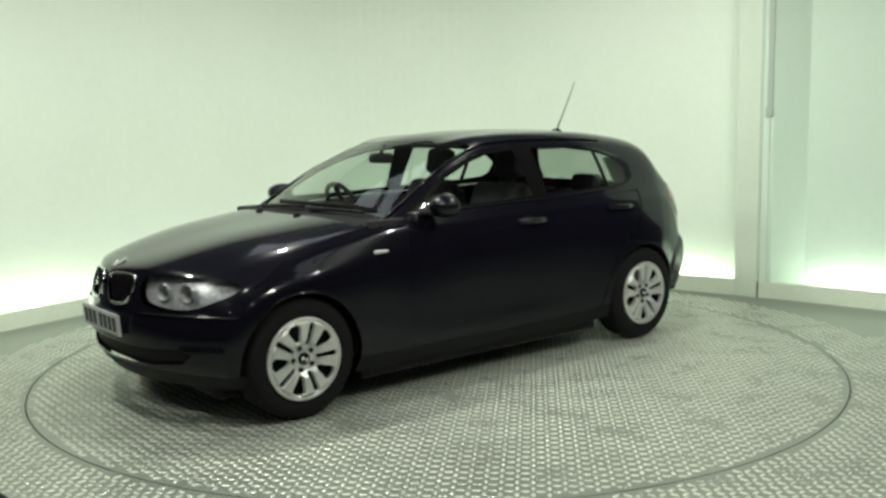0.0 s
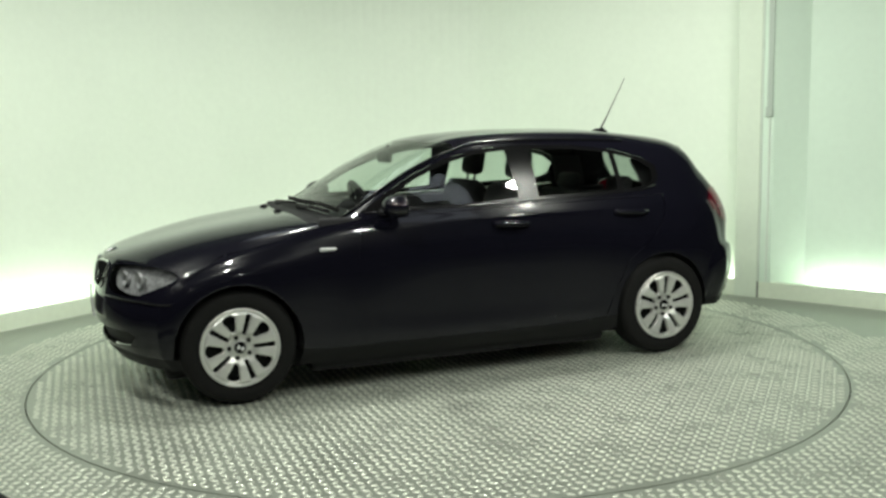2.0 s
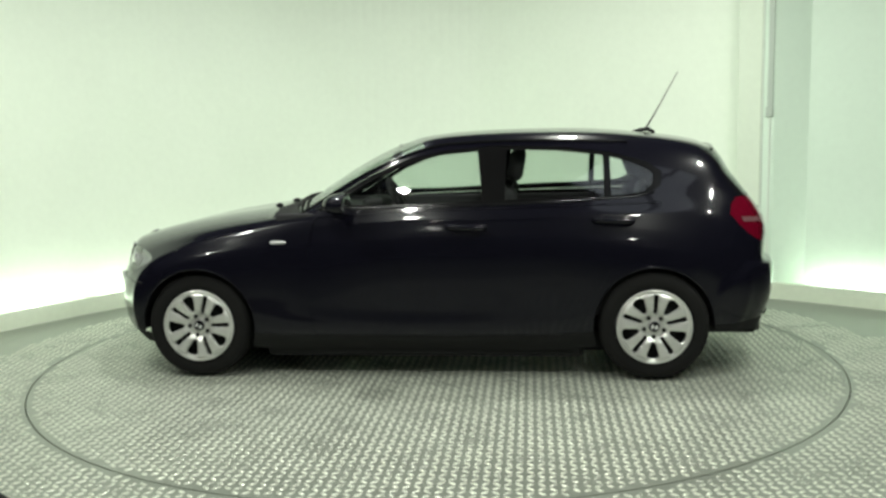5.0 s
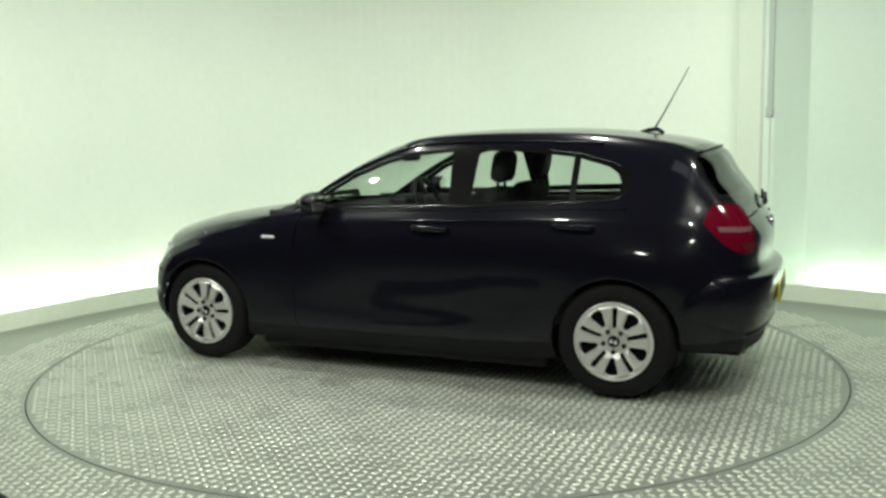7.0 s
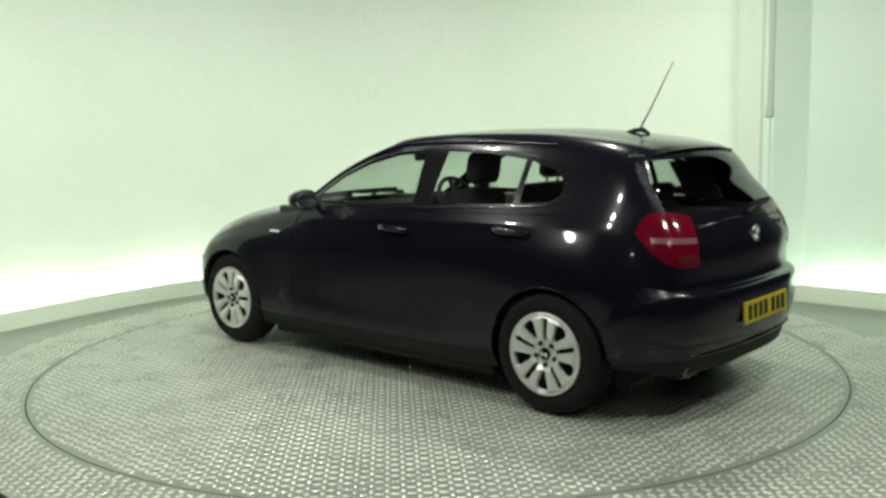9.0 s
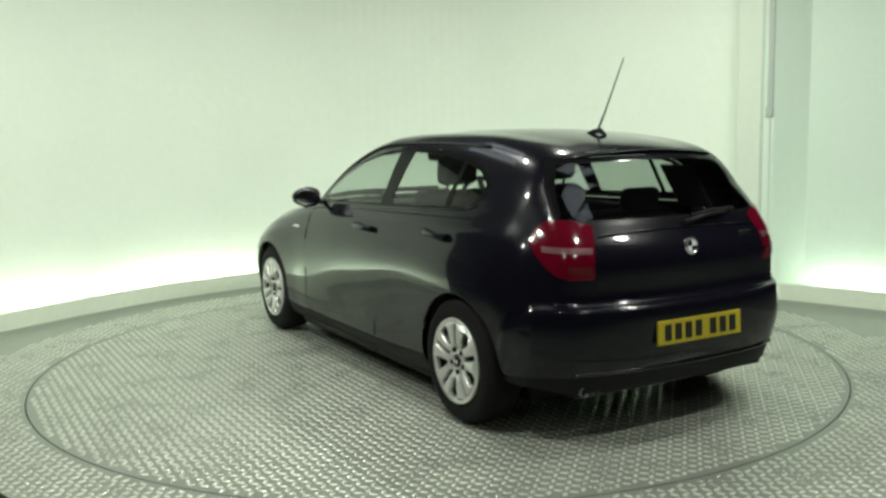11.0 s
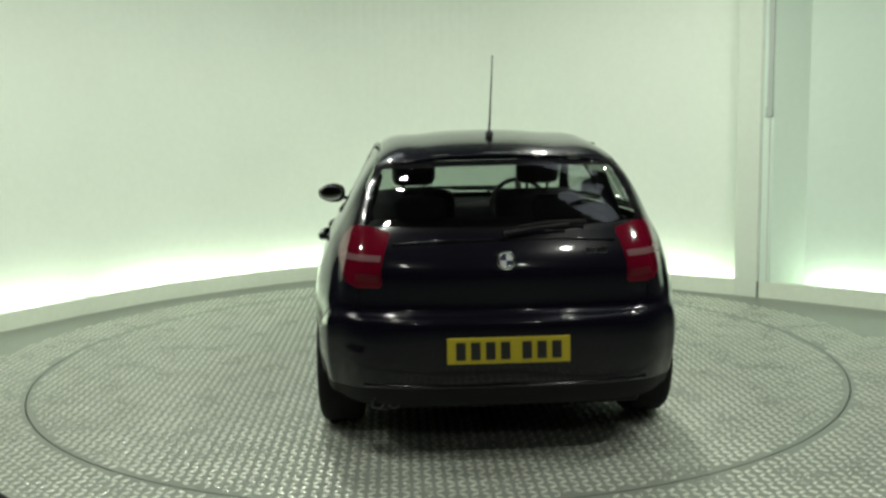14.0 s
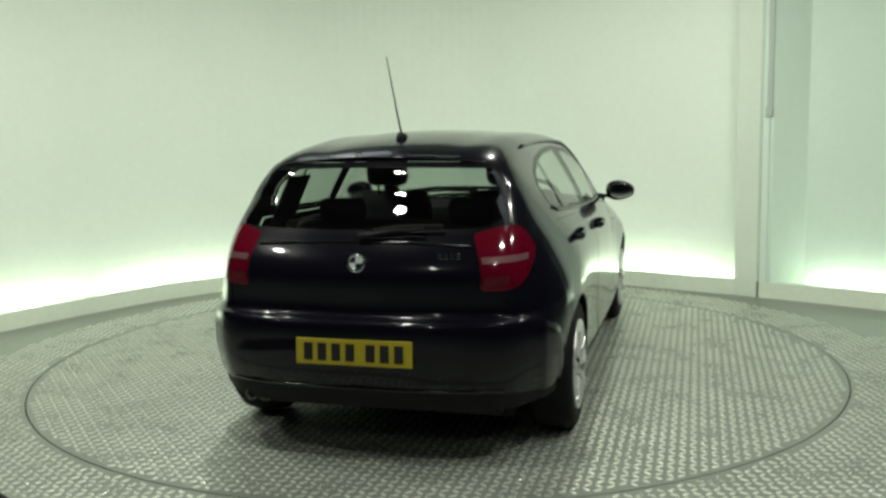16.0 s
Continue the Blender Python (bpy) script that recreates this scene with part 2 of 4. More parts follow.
def tube_light(d0, d1):
    rail = bmesh.new()
    path = [on_line(d0 + (d1 - d0) * k / 8) for k in range(9)]
    sweep(rail, [p + Vector((0, 0, 0.022)) for p in path], 0.02, 6)
    fitting = thing("tube_light", rail, TRUNK, "bright fluorescent tube light hidden behind the kerb", "light", group="tube lights behind the kerb")
    glow = bmesh.new()
    sweep(glow, [p + Vector((0, 0, 0.075)) for p in path], 0.016, 10)
    part("tube", glow, TUBE, fitting, "glowing white fluorescent tube", True)
    for k in (0, -1):
        cap = bmesh.new()
        p = path[k]
        box(cap, p.x - 0.02, p.x + 0.02, p.y - 0.02, p.y + 0.02, 0.0, 0.098, 0.004)
        part("end_cap", cap, TRUNK, fitting)


GAP_A = nearest(-2.87, 1.80)
GAP_P = nearest(2.80, 1.82)
d = GAP_A - 0.08
while d > 0.75:
    tube_light(max(d - 1.5, 0.05), d)
    d -= 1.62
d = GAP_A + 0.06
while d + 1.5 < GAP_P - 0.15:
    tube_light(d, d + 1.5)
    d += 1.60
tube_light(d, GAP_P - 0.16)
d = GAP_P + 0.31
while d < along[-1] - 0.5:
    tube_light(d, min(d + 1.5, along[-1] - 0.05))
    d += 1.62

# pilaster and conduit where the two walls meet
foot = KERB_LINE[SPLIT]
turn = math.degrees(math.atan2(KERB_LINE[SPLIT + 1].y - foot.y, KERB_LINE[SPLIT + 1].x - foot.x))
post = bmesh.new()
box(post, -0.19, 0.0, -0.012, 0.21, 0.0, CEILING, 0.004)
pilaster = thing("pilaster", post, PANEL, "narrow white upright panel closing the wall joint", "pilaster", "structure")
pilaster.matrix_world = pose(foot.x, foot.y, 0, 0, 0, turn)
cheek = bmesh.new()
box(cheek, 0.001, 0.105, 0.004, 0.21, 0.0, CEILING, 0.003)
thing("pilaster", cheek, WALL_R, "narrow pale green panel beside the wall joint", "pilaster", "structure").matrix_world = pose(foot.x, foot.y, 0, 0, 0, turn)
# added wedge: its slant shapes the soft shade where no tube shines
cheek = bmesh.new()
low = [cheek.verts.new(p) for p in ((0.106, 0.005, 0), (0.32, 0.206, 0), (0.106, 0.206, 0))]
high = [cheek.verts.new(v.co + Vector((0, 0, CEILING))) for v in low]
cheek.faces.new(low[::-1])
cheek.faces.new(high)
for k in range(3):
    cheek.faces.new((low[k], low[(k + 1) % 3], high[(k + 1) % 3], high[k]))
bmesh.ops.recalc_face_normals(cheek, faces=cheek.faces)
thing("pilaster", cheek, WALL_R, "pale green wedge added beside the wall joint for soft shade", "pilaster", "structure").matrix_world = pose(foot.x, foot.y, 0, 0, 0, turn)
pipe = bmesh.new()
box(pipe, 0.066, 0.080, -0.008, 0.003, 0.14, 1.50, 0.003)
conduit = thing("cable_conduit", pipe, TRUNK, "thin pale cable conduit running up the wall", "conduit")
conduit.matrix_world = pose(foot.x, foot.y, 0, 0, 0, turn)
clip = bmesh.new()
box(clip, 0.042, 0.098, -0.020, 0.0035, 1.50, 1.58, 0.005)
part("junction_box", clip, GREYBOX, conduit, "small grey junction box")
duct = bmesh.new()
box(duct, 0.052, 0.094, -0.014, 0.0035, 1.581, CEILING, 0.003)
part("trunking", duct, GREYBOX, conduit, "grey upper cable trunking")
bead = bmesh.new()
box(bead, 0.002, 0.014, -0.010, 0.0035, 0.14, CEILING, 0.002)
part("edge_bead", bead, TRUNK, conduit, "thin pale bead along the joint")
crack = bmesh.new()
box(crack, 0.002, 0.012, -0.0145, -0.0125, 0.004, 0.135, 0.0005)
thing("kerb_joint", crack, GAP, "dark open joint in the kerb below the pilaster", "joint", "structure").matrix_world = pose(foot.x, foot.y, 0, 0, 0, turn)

# ceiling and the dark hall behind the camera
top = bmesh.new()
box(top, -11, 11, -11, 6, CEILING, CEILING + 0.1)
thing("ceiling", top, CEIL, "dark grey ceiling with round lamps", "ceiling", "structure")
for name, b in (("wall_south", (-11, 11, -11.1, -11)), ("wall_hall_west", (-11.1, -11, -11, 6)), ("wall_hall_east", (11, 11.1, -11, 6)), ("wall_hall_north", (-11, 11, 6, 6.1))):
    bm = bmesh.new()
    box(bm, *b, 0, CEILING)
    thing(name, bm, DARK, "dark hall wall", "wall", "structure")
for sx, sy in SPOTS:
    can = bmesh.new()
    lathe(can, [(0.12, 0.0), (0.15, 0.0), (0.15, 0.075), (0.12, 0.075)], close=True)
    ob = thing("ceiling_lamp", can, TRIM, "round black ceiling lamp", "lamp", group="ceiling lamps", smooth=False)
    ob.location = (sx, sy, CEILING - 0.076)


def light_panel(cx, cy, length, width, turned, bars):
    """A glowing ceiling panel crossed by dark bars; bars lie at shares of its length."""
    sheet = bmesh.new()
    box(sheet, -length / 2, length / 2, -width / 2, width / 2, CEILING - 0.03, CEILING - 0.002)
    ob = thing("ceiling_light", sheet, SKYLIGHT, "pale glowing ceiling panel crossed by dark bars", "ceiling light", group="ceiling light panels")
    for t in bars:
        bar = bmesh.new()
        x = (t - 0.5) * length
        box(bar, x - 0.035, x + 0.035, -width / 2 - 0.05, width / 2 + 0.05, CEILING - 0.07, CEILING - 0.031, 0.005)
        part("bar", bar, TRIM, ob, "dark cross bar")
    ob.matrix_world = pose(cx, cy, 0, 0, 0, turned)


light_panel(1.58, -2.17, 1.50, 0.72, -34, (0.02, 0.60, 0.98))
light_panel(-1.10, 0.82, 1.30, 1.05, 0, (0.02, 0.34, 0.67, 0.98))
# black rubber mat at the edge of the tread plate
mat = bmesh.new()
box(mat, -0.5, 0.7, -0.6, 0.0, 0.0, 0.009, 0.003)
rubber_mat = thing("rubber_mat", mat, RUBBER, "black rubber mat lying on the tread plate", "mat")
rubber_mat.matrix_world = pose(-1.825, -2.222, 0.0045, 0, 0, -43.1)


# ---- the car ----
# x forward, y to the car's own left, z up; the origin lies on the ground midway between the axles
from mathutils.bvhtree import BVHTree

AXLE, HUB = 1.33, 0.310
car = tagged(new("car"), "deep blue-black five-door hatchback standing on the turntable", "car")

# guides from nose to tail; every guide has the same number of stations
CENTRE = [(1.93, 0, .20), (1.995, 0, .29), (2.03, 0, .44), (2.02, 0, .58), (1.985, 0, .735), (1.87, 0, .80), (1.45, 0, .90), (.95, 0, .975), (.82, 0, .995), (.44, 0, 1.235), (.12, 0, 1.375),
          (-.22, 0, 1.424), (-.72, 0, 1.436), (-1.2, 0, 1.417), (-1.71, 0, 1.335), (-1.86, 0, 1.16), (-1.97, 0, 1.005), (-2.055, 0, .85), (-2.05, 0, .675), (-2.105, 0, .625), (-2.095, 0, .46), (-2.03, 0, .25)]
MID = [(1.90, .30, .20), (1.965, .30, .29), (2.0, .30, .44), (1.985, .30, .58), (1.93, .30, .73), (1.83, .31, .795), (1.43, .36, .893), (.93, .38, .967), (.80, .38, .985), (.41, .35, 1.22), (.09, .32, 1.36),
       (-.24, .31, 1.408), (-.72, .31, 1.420), (-1.2, .30, 1.402), (-1.69, .29, 1.325), (-1.84, .33, 1.155), (-1.95, .35, 1.002), (-2.03, .36, .85), (-2.03, .36, .675), (-2.09, .34, .625), (-2.08, .34, .46), (-2.02, .34, .25)]
EDGE = [(1.80, .57, .20), (1.87, .58, .29), (1.895, .59, .44), (1.87, .58, .58), (1.81, .57, .705), (1.72, .60, .765), (1.38, .66, .862), (.90, .70, .938), (.72, .70, .96), (.32, .65, 1.195), (-.02, .595, 1.33),
        (-.28, .565, 1.362), (-.75, .55, 1.366), (-1.2, .545, 1.350), (-1.622, .556, 1.286), (-1.775, .592, 1.134), (-1.90, .610, .99), (-1.965, .625, .85), (-1.965, .635, .675), (-2.02, .61, .625), (-2.02, .61, .46), (-1.95, .61, .25)]
BELT = [(1.69, .74, .20), (1.745, .765, .29), (1.765, .775, .44), (1.74, .77, .57), (1.68, .76, .665), (1.58, .765, .73), (1.31, .775, .822), (.90, .778, .90), (.66, .778, .935), (.28, .785, .965), (-.05, .79, .98),
        (-.3, .79, .985), (-.75, .785, .995), (-1.2, .768, 1.005), (-1.56, .735, 1.01), (-1.70, .722, .98), (-1.79, .72, .91), (-1.83, .73, .81), (-1.85, .745, .68), (-1.89, .755, .61), (-1.89, .755, .46), (-1.83, .74, .27)]
WAIST = [(1.62, .78, .20), (1.675, .81, .29), (1.685, .83, .41), (1.65, .84, .52), (1.60, .845, .60), (1.51, .852, .645), (1.28, .860, .69), (.88, .845, .71), (.62, .843, .72), (.25, .848, .73), (-.08, .85, .735),
         (-.32, .852, .74), (-.75, .855, .745), (-1.2, .864, .74), (-1.5, .852, .72), (-1.60, .842, .69), (-1.66, .832, .65), (-1.69, .827, .60), (-1.70, .825, .56), (-1.72, .827, .50), (-1.72, .815, .41), (-1.68, .80, .28)]
FLANK = [(1.61, .78, .20), (1.65, .81, .27), (1.65, .835, .36), (1.61, .848, .44), (1.56, .856, .49), (1.48, .862, .50), (1.26, .868, .48), (.88, .836, .45), (.62, .826, .44), (.25, .822, .43), (-.08, .822, .43),
         (-.32, .824, .43), (-.75, .836, .45), (-1.2, .868, .48), (-1.47, .86, .50), (-1.56, .846, .50), (-1.62, .836, .48), (-1.64, .831, .46), (-1.65, .829, .43), (-1.67, .826, .40), (-1.68, .815, .35), (-1.66, .80, .28)]
SILL = [(1.60, .78, .20), (1.61, .795, .21), (1.61, .805, .22), (1.58, .815, .22), (1.53, .825, .22), (1.45, .83, .22), (1.25, .83, .21), (.88, .80, .165), (.62, .79, .165), (.25, .79, .165), (-.08, .79, .165),
        (-.32, .79, .165), (-.75, .80, .165), (-1.2, .83, .21), (-1.45, .83, .23), (-1.53, .825, .25), (-1.58, .82, .26), (-1.60, .815, .265), (-1.61, .81, .27), (-1.62, .81, .27), (-1.63, .80, .275), (-1.64, .80, .28)]
# a ridge along the shoulder at the door handles, a hollow flank below it and a proud hem over the sill
CREASE = [tuple(Vector(b).lerp(Vector(w), 0.36) + Vector((0, 0.014, 0.0))) for b, w in zip(BELT, WAIST)]
for k in range(7, 13):
    x, y, z = FLANK[k]
    FLANK[k] = (x, y + (0.026 if 7 < k < 12 else 0.014), z)
HEM = [tuple(Vector(f).lerp(Vector(b), 0.66) + Vector((0, 0.040 if 7 < k < 12 else 0.028 if k in (7, 12) else 0.012, 0.0))) for k, (f, b) in enumerate(zip(FLANK, SILL))]
# bonnet: a raised middle between two long creases
for k, dz in ((5, 0.005), (6, 0.009), (7, 0.007)):
    x, y, z = MID[k]
    MID[k] = (x, y + 0.03, z + dz)
GUIDES = [CENTRE, MID, EDGE, BELT, CREASE, WAIST, FLANK, HEM, SILL]
ALONG, ACROSS = 9, 7


def shell():
    """The half body's skin, a smooth net through the guides; each face knows its span along and across."""
    lines = [spline(g, ALONG) for g in GUIDES]
    bm = bmesh.new()
    span = bm.faces.layers.int.new("span")
    band = bm.faces.layers.int.new("band")
    bm.faces.layers.int.new("tag")
    grid = []
    for k in range(len(lines[0])):
        col = [l[k] for l in lines]
        full = [Vector((col[1].x, -col[1].y, col[1].z))] + col + [col[-1] * 2 - col[-2]]
        row = []
        for i in range(1, len(full) - 2):
            a, b, c, d = full[i - 1:i + 3]
            for s in range(ACROSS):
                t = s / ACROSS
                row.append(0.5 * (2 * b + (c - a) * t + (2 * a - 5 * b + 4 * c - d) * t * t + (3 * b - a - 3 * c + d) * t ** 3))
        row.append(full[-2])
        row[0].y = 0
        grid.append([bm.verts.new(p) for p in row])
    for k, (r, s) in enumerate(zip(grid, grid[1:])):
        for i in range(len(r) - 1):
            f = bm.faces.new((r[i], r[i + 1], s[i + 1], s[i]))
            f[span], f[band] = k // ALONG, i // ACROSS
    bm.normal_update()
    if sum(f.normal.y * f.calc_area() for f in bm.faces) < 0:
        bmesh.ops.reverse_faces(bm, faces=bm.faces)
        bm.normal_update()
    return bm


SKIN = shell()
SPAN, BAND, TAG = (SKIN.faces.layers.int[n] for n in ("span", "band", "tag"))
TREE = BVHTree.FromBMesh(SKIN)
SIDE = (Vector((1, 0, 0)), Vector((0, 0, 1)))
FRONT = (Vector((0, 1, 0)), Vector((0, 0, 1)))
NOSE_CORNER = (Vector((0.51, -0.86, 0)), Vector((0, 0, 1)))
TAIL_CORNER = (Vector((-0.7071, -0.7071, 0)), Vector((0, 0, 1)))


def inside(poly, x, y):
    hit = False
    for (x0, y0), (x1, y1) in zip(poly, poly[1:] + poly[:1]):
        if (y0 > y) != (y1 > y) and x < (x1 - x0) * (y - y0) / (y1 - y0) + x0:
            hit = not hit
    return hit


def rounded(poly, per=4):
    """A closed smooth outline through a few corners."""
    pts = [Vector((*p, 0)) for p in poly]
    n = len(pts)
    out = []
    for i in range(n):
        a, b, c, d = (pts[(i + k) % n] for k in (-1, 0, 1, 2))
        for k in range(per):
            t = k / per
            p = 0.5 * (2 * b + (c - a) * t + (2 * a - 5 * b + 4 * c - d) * t * t + (3 * b - a - 3 * c + d) * t ** 3)
            out.append((p.x, p.y))
    return out


def cut(poly, plane, where, tag):
    """Cut an outline, seen along one way, into the skin, and tag the faces in it."""
    u, v = plane
    n = u.cross(v)
    for (x0, y0), (x1, y1) in zip(poly, poly[1:] + poly[:1]):
        a, b = u * x0 + v * y0, u * x1 + v * y1
        no = (b - a).cross(n)
        if no.length < 1e-9:
            continue
        lo, hi = (min(x0, x1) - 0.004, min(y0, y1) - 0.004), (max(x0, x1) + 0.004, max(y0, y1) + 0.004)
        near = []
        for f in SKIN.faces:
            if where(f):
                us = [w.co.dot(u) for w in f.verts]
                vs = [w.co.dot(v) for w in f.verts]
                if max(us) > lo[0] and min(us) < hi[0] and max(vs) > lo[1] and min(vs) < hi[1]:
                    near.append(f)
        if near:
            geom = list({e for f in near for e in f.edges}) + list({w for f in near for w in f.verts}) + near
            bmesh.ops.bisect_plane(SKIN, geom=geom, dist=0.0004, plane_co=a, plane_no=no.normalized())
    for f in SKIN.faces:
        if where(f):
            c = f.calc_center_median()
            if inside(poly, c.dot(u), c.dot(v)):
                f[TAG] = tag


def flank(f):
    return f[BAND] >= 2


names = ["body", "bonnet", "windscreen", "roof", "rear_window", "tailgate", "front_bumper", "rear_bumper", "front_door", "rear_door", "window_frame", "front_glass", "rear_glass", "quarter_glass",
         "headlight", "tail_light", "indicator_band", "grille", "air_intake", "arch_opening", "diffuser", "front_wing", "cowl", "reversing_lamp", "window_border", "shaded_sill", "chin"]
ID = {n: i for i, n in enumerate(names)}
for f in SKIN.faces:
    s, b = f[SPAN], f[BAND]
    if s < 4:
        f[TAG] = ID["front_bumper"]
    elif s >= 18:
        f[TAG] = ID["rear_bumper"]
    elif b < 2:
        f[TAG] = ID["bonnet"] if s < 7 else ID["cowl"] if s < 8 else ID["windscreen"] if s < 10 else ID["roof"] if s < 14 else ID["tailgate"]

cut([(1.62, .20), (1.62, .66), (1.40, .80), (.63, .95), (.66, .75), (.64, .28), (.66, .20)], SIDE, lambda f: f[BAND] >= 3 and 4 <= f[SPAN] < 9, ID["front_wing"])
cut([(.63, .90), (.66, .72), (.64, .30), (.61, .25), (-.40, .25), (-.43, .45), (-.43, .99), (.60, .96)], SIDE, lambda f: f[BAND] >= 3 and 5 < f[SPAN] < 16, ID["front_door"])
cut([(-.43, .99), (-.43, .45), (-.40, .25), (-.90, .25), (-.97, .42), (-1.07, .62), (-1.26, .76), (-1.36, .90), (-1.38, 1.02)], SIDE, lambda f: f[BAND] >= 3 and 5 < f[SPAN] < 17, ID["rear_door"])
DLO = [(.62, .985), (.45, 1.092), (.28, 1.188), (.08, 1.268), (-.15, 1.318), (-.45, 1.342), (-.8, 1.328), (-1.1, 1.293), (-1.30, 1.238), (-1.385, 1.18), (-1.375, 1.10), (-1.30, 1.052), (-.9, 1.022), (0, .995)]
cut(DLO, SIDE, lambda f: f[BAND] == 2 and 6 < f[SPAN] < 16, ID["window_frame"])
cut([(.50, 1.012), (.45, 1.058), (.28, 1.158), (.08, 1.24), (-.12, 1.29), (-.33, 1.308), (-.36, 1.03), (0, 1.012)], SIDE, lambda f: f[BAND] == 2 and 6 < f[SPAN] < 16, ID["front_glass"])
cut([(-.50, 1.315), (-.8, 1.305), (-1.055, 1.275), (-1.055, 1.05), (-.49, 1.032)], SIDE, lambda f: f[BAND] == 2 and 6 < f[SPAN] < 16, ID["rear_glass"])
cut([(-1.095, 1.267), (-1.25, 1.225), (-1.34, 1.17), (-1.325, 1.095), (-1.27, 1.065), (-1.095, 1.052)], SIDE, lambda f: f[BAND] == 2 and 6 < f[SPAN] < 16, ID["quarter_glass"])
cut(rounded([(-.3, 1.306), (0, 1.306), (.48, 1.298), (.560, 1.270), (.640, 1.06), (.60, 1.008), (0, .998), (-.3, .998)], 3), FRONT, lambda f: f[BAND] <= 2 and 14 <= f[SPAN] < 17, ID["window_border"])
cut(rounded([(-.3, 1.280), (0, 1.280), (.46, 1.272), (.530, 1.247), (.598, 1.07), (.55, 1.030), (0, 1.020), (-.3, 1.020)], 3), FRONT, lambda f: f[BAND] <= 2 and 14 <= f[SPAN] < 17, ID["rear_window"])
cut(rounded([(.16, .695), (.27, .735), (.45, .752), (.62, .745), (.715, .725), (.70, .625), (.58, .592), (.42, .59), (.28, .635)], 3), NOSE_CORNER, lambda f: f[SPAN] < 7, ID["headlight"])
cut([(.735, .935), (.768, .995), (.805, 1.024), (.845, 1.032), (.93, 1.027), (1.012, 1.005), (1.024, .99), (1.036, .90), (1.042, .785), (1.032, .770), (.94, .770), (.875, .788), (.82, .825), (.77, .880)], TAIL_CORNER, lambda f: f[SPAN] >= 14 and f[BAND] >= 1, ID["tail_light"])
cut([(.80, .916), (.805, .890), (1.028, .882), (1.026, .908)], TAIL_CORNER, lambda f: f[SPAN] >= 14 and f[BAND] >= 1 and f[TAG] == ID["tail_light"], ID["indicator_band"])
cut([(.925, .832), (.93, .800), (1.03, .795), (1.03, .828)], TAIL_CORNER, lambda f: f[SPAN] >= 14 and f[BAND] >= 1 and f[TAG] == ID["tail_light"], ID["reversing_lamp"])
KIDNEY = rounded([(.045, .725), (.15, .742), (.255, .735), (.27, .69), (.245, .615), (.17, .597), (.09, .60), (.052, .63)], 3)
cut(KIDNEY, FRONT, lambda f: f[SPAN] < 6 and f[BAND] < 2, ID["grille"])
cut([(-.01, .395), (.40, .395), (.60, .405), (.66, .38), (.60, .33), (.40, .305), (-.01, .30)], FRONT, lambda f: f[SPAN] < 4, ID["air_intake"])
cut([(-.01, .335), (.50, .335), (.70, .325), (.90, .30), (.90, .10), (-.01, .10)], FRONT, lambda f: f[SPAN] >= 18, ID["diffuser"])
for px in (AXLE, -AXLE):
    ring = [(px + .342 * math.cos(2 * math.pi * k / 40), HUB + .342 * math.sin(2 * math.pi * k / 40)) for k in range(40)]
    ring = [(x, z if z > HUB else HUB - (HUB - z) * 1.0) for x, z in ring]
    cut(ring, SIDE, lambda f: f[BAND] >= 3, ID["arch_opening"])
    cut([(px - .342, HUB), (px + .342, HUB), (px + .342 - (.03 if px < 0 else 0), .1), (px - .342 + (.0 if px < 0 else .03), .1)], SIDE, lambda f: f[BAND] >= 3, ID["arch_opening"])
# bottom of the bumper, blackened to stand in for its shade
cut([(-.01, .288), (.50, .288), (.92, .262), (.92, .10), (-.01, .10)], FRONT, lambda f: f[SPAN] < 4, ID["chin"])
# lower sill face: matt black stands in for the shade near the floor
for f in SKIN.faces:
    if f[BAND] == 7 and 6 <= f[SPAN] < 13 and f[TAG] != ID["arch_opening"]:
        f[TAG] = ID["shaded_sill"]
SKIN.normal_update()
SKIN.verts.ensure_lookup_table()


def skin_part(name, mat, parent, tags, mirrored=None, sink=0.0, groove=0.0, label="", push=None):
    """A piece of the skin as a mesh of its own. mirrored: None for both halves in one, else 1 (left) or -1 (right)."""
    wanted = {ID[t] for t in tags}
    faces = [f for f in SKIN.faces if f[TAG] in wanted]
    verts, normals, polys = [], [], []
    for half in ((1, -1) if mirrored is None else (mirrored,)):
        place = {}
        for f in faces:
            for v in f.verts:
                if v in place or (half == -1 and mirrored is None and abs(v.co.y) < 1e-6):
                    continue
                rim = any(g[TAG] not in wanted for g in v.link_faces)
                n = Vector(v.normal)
                if abs(v.co.y) < 1e-6:
                    n.y = 0
                    n.normalize()
                p = v.co - n * (sink + (groove if rim else 0.0))
                if push:
                    p = p + Vector(push)
                place[v] = len(verts)
                verts.append((p.x, p.y * half, p.z))
                normals.append((n.x, n.y * half, n.z))
        if half == 1:
            first = place
        for f in faces:
            ids = [place[v] if v in place else first[v] for v in f.verts]
            polys.append(ids if half == 1 else ids[::-1])
    me = bpy.data.meshes.new(name)
    me.from_pydata(verts, [], polys)
    me.materials.append(mat)
    for p in me.polygons:
        p.use_smooth = True
    me.normals_split_custom_set_from_vertices(normals)
    ob = new(name, me)
    ob.parent = parent
    return tagged(ob, label)


def skin_point(y, z, front=True):
    """The skin's place at (y, z), seen from the front or the rear."""
    hit = TREE.ray_cast(Vector((3 if front else -3, abs(y) + 1e-5, z)), Vector((-1 if front else 1, 0, 0)))[0]
    return Vector((hit.x, y, z))


def side_point(x, z, side=1):
    hit = TREE.ray_cast(Vector((x, 3, z)), Vector((0, -1, 0)))[0]
    return Vector((x, hit.y * side, z))


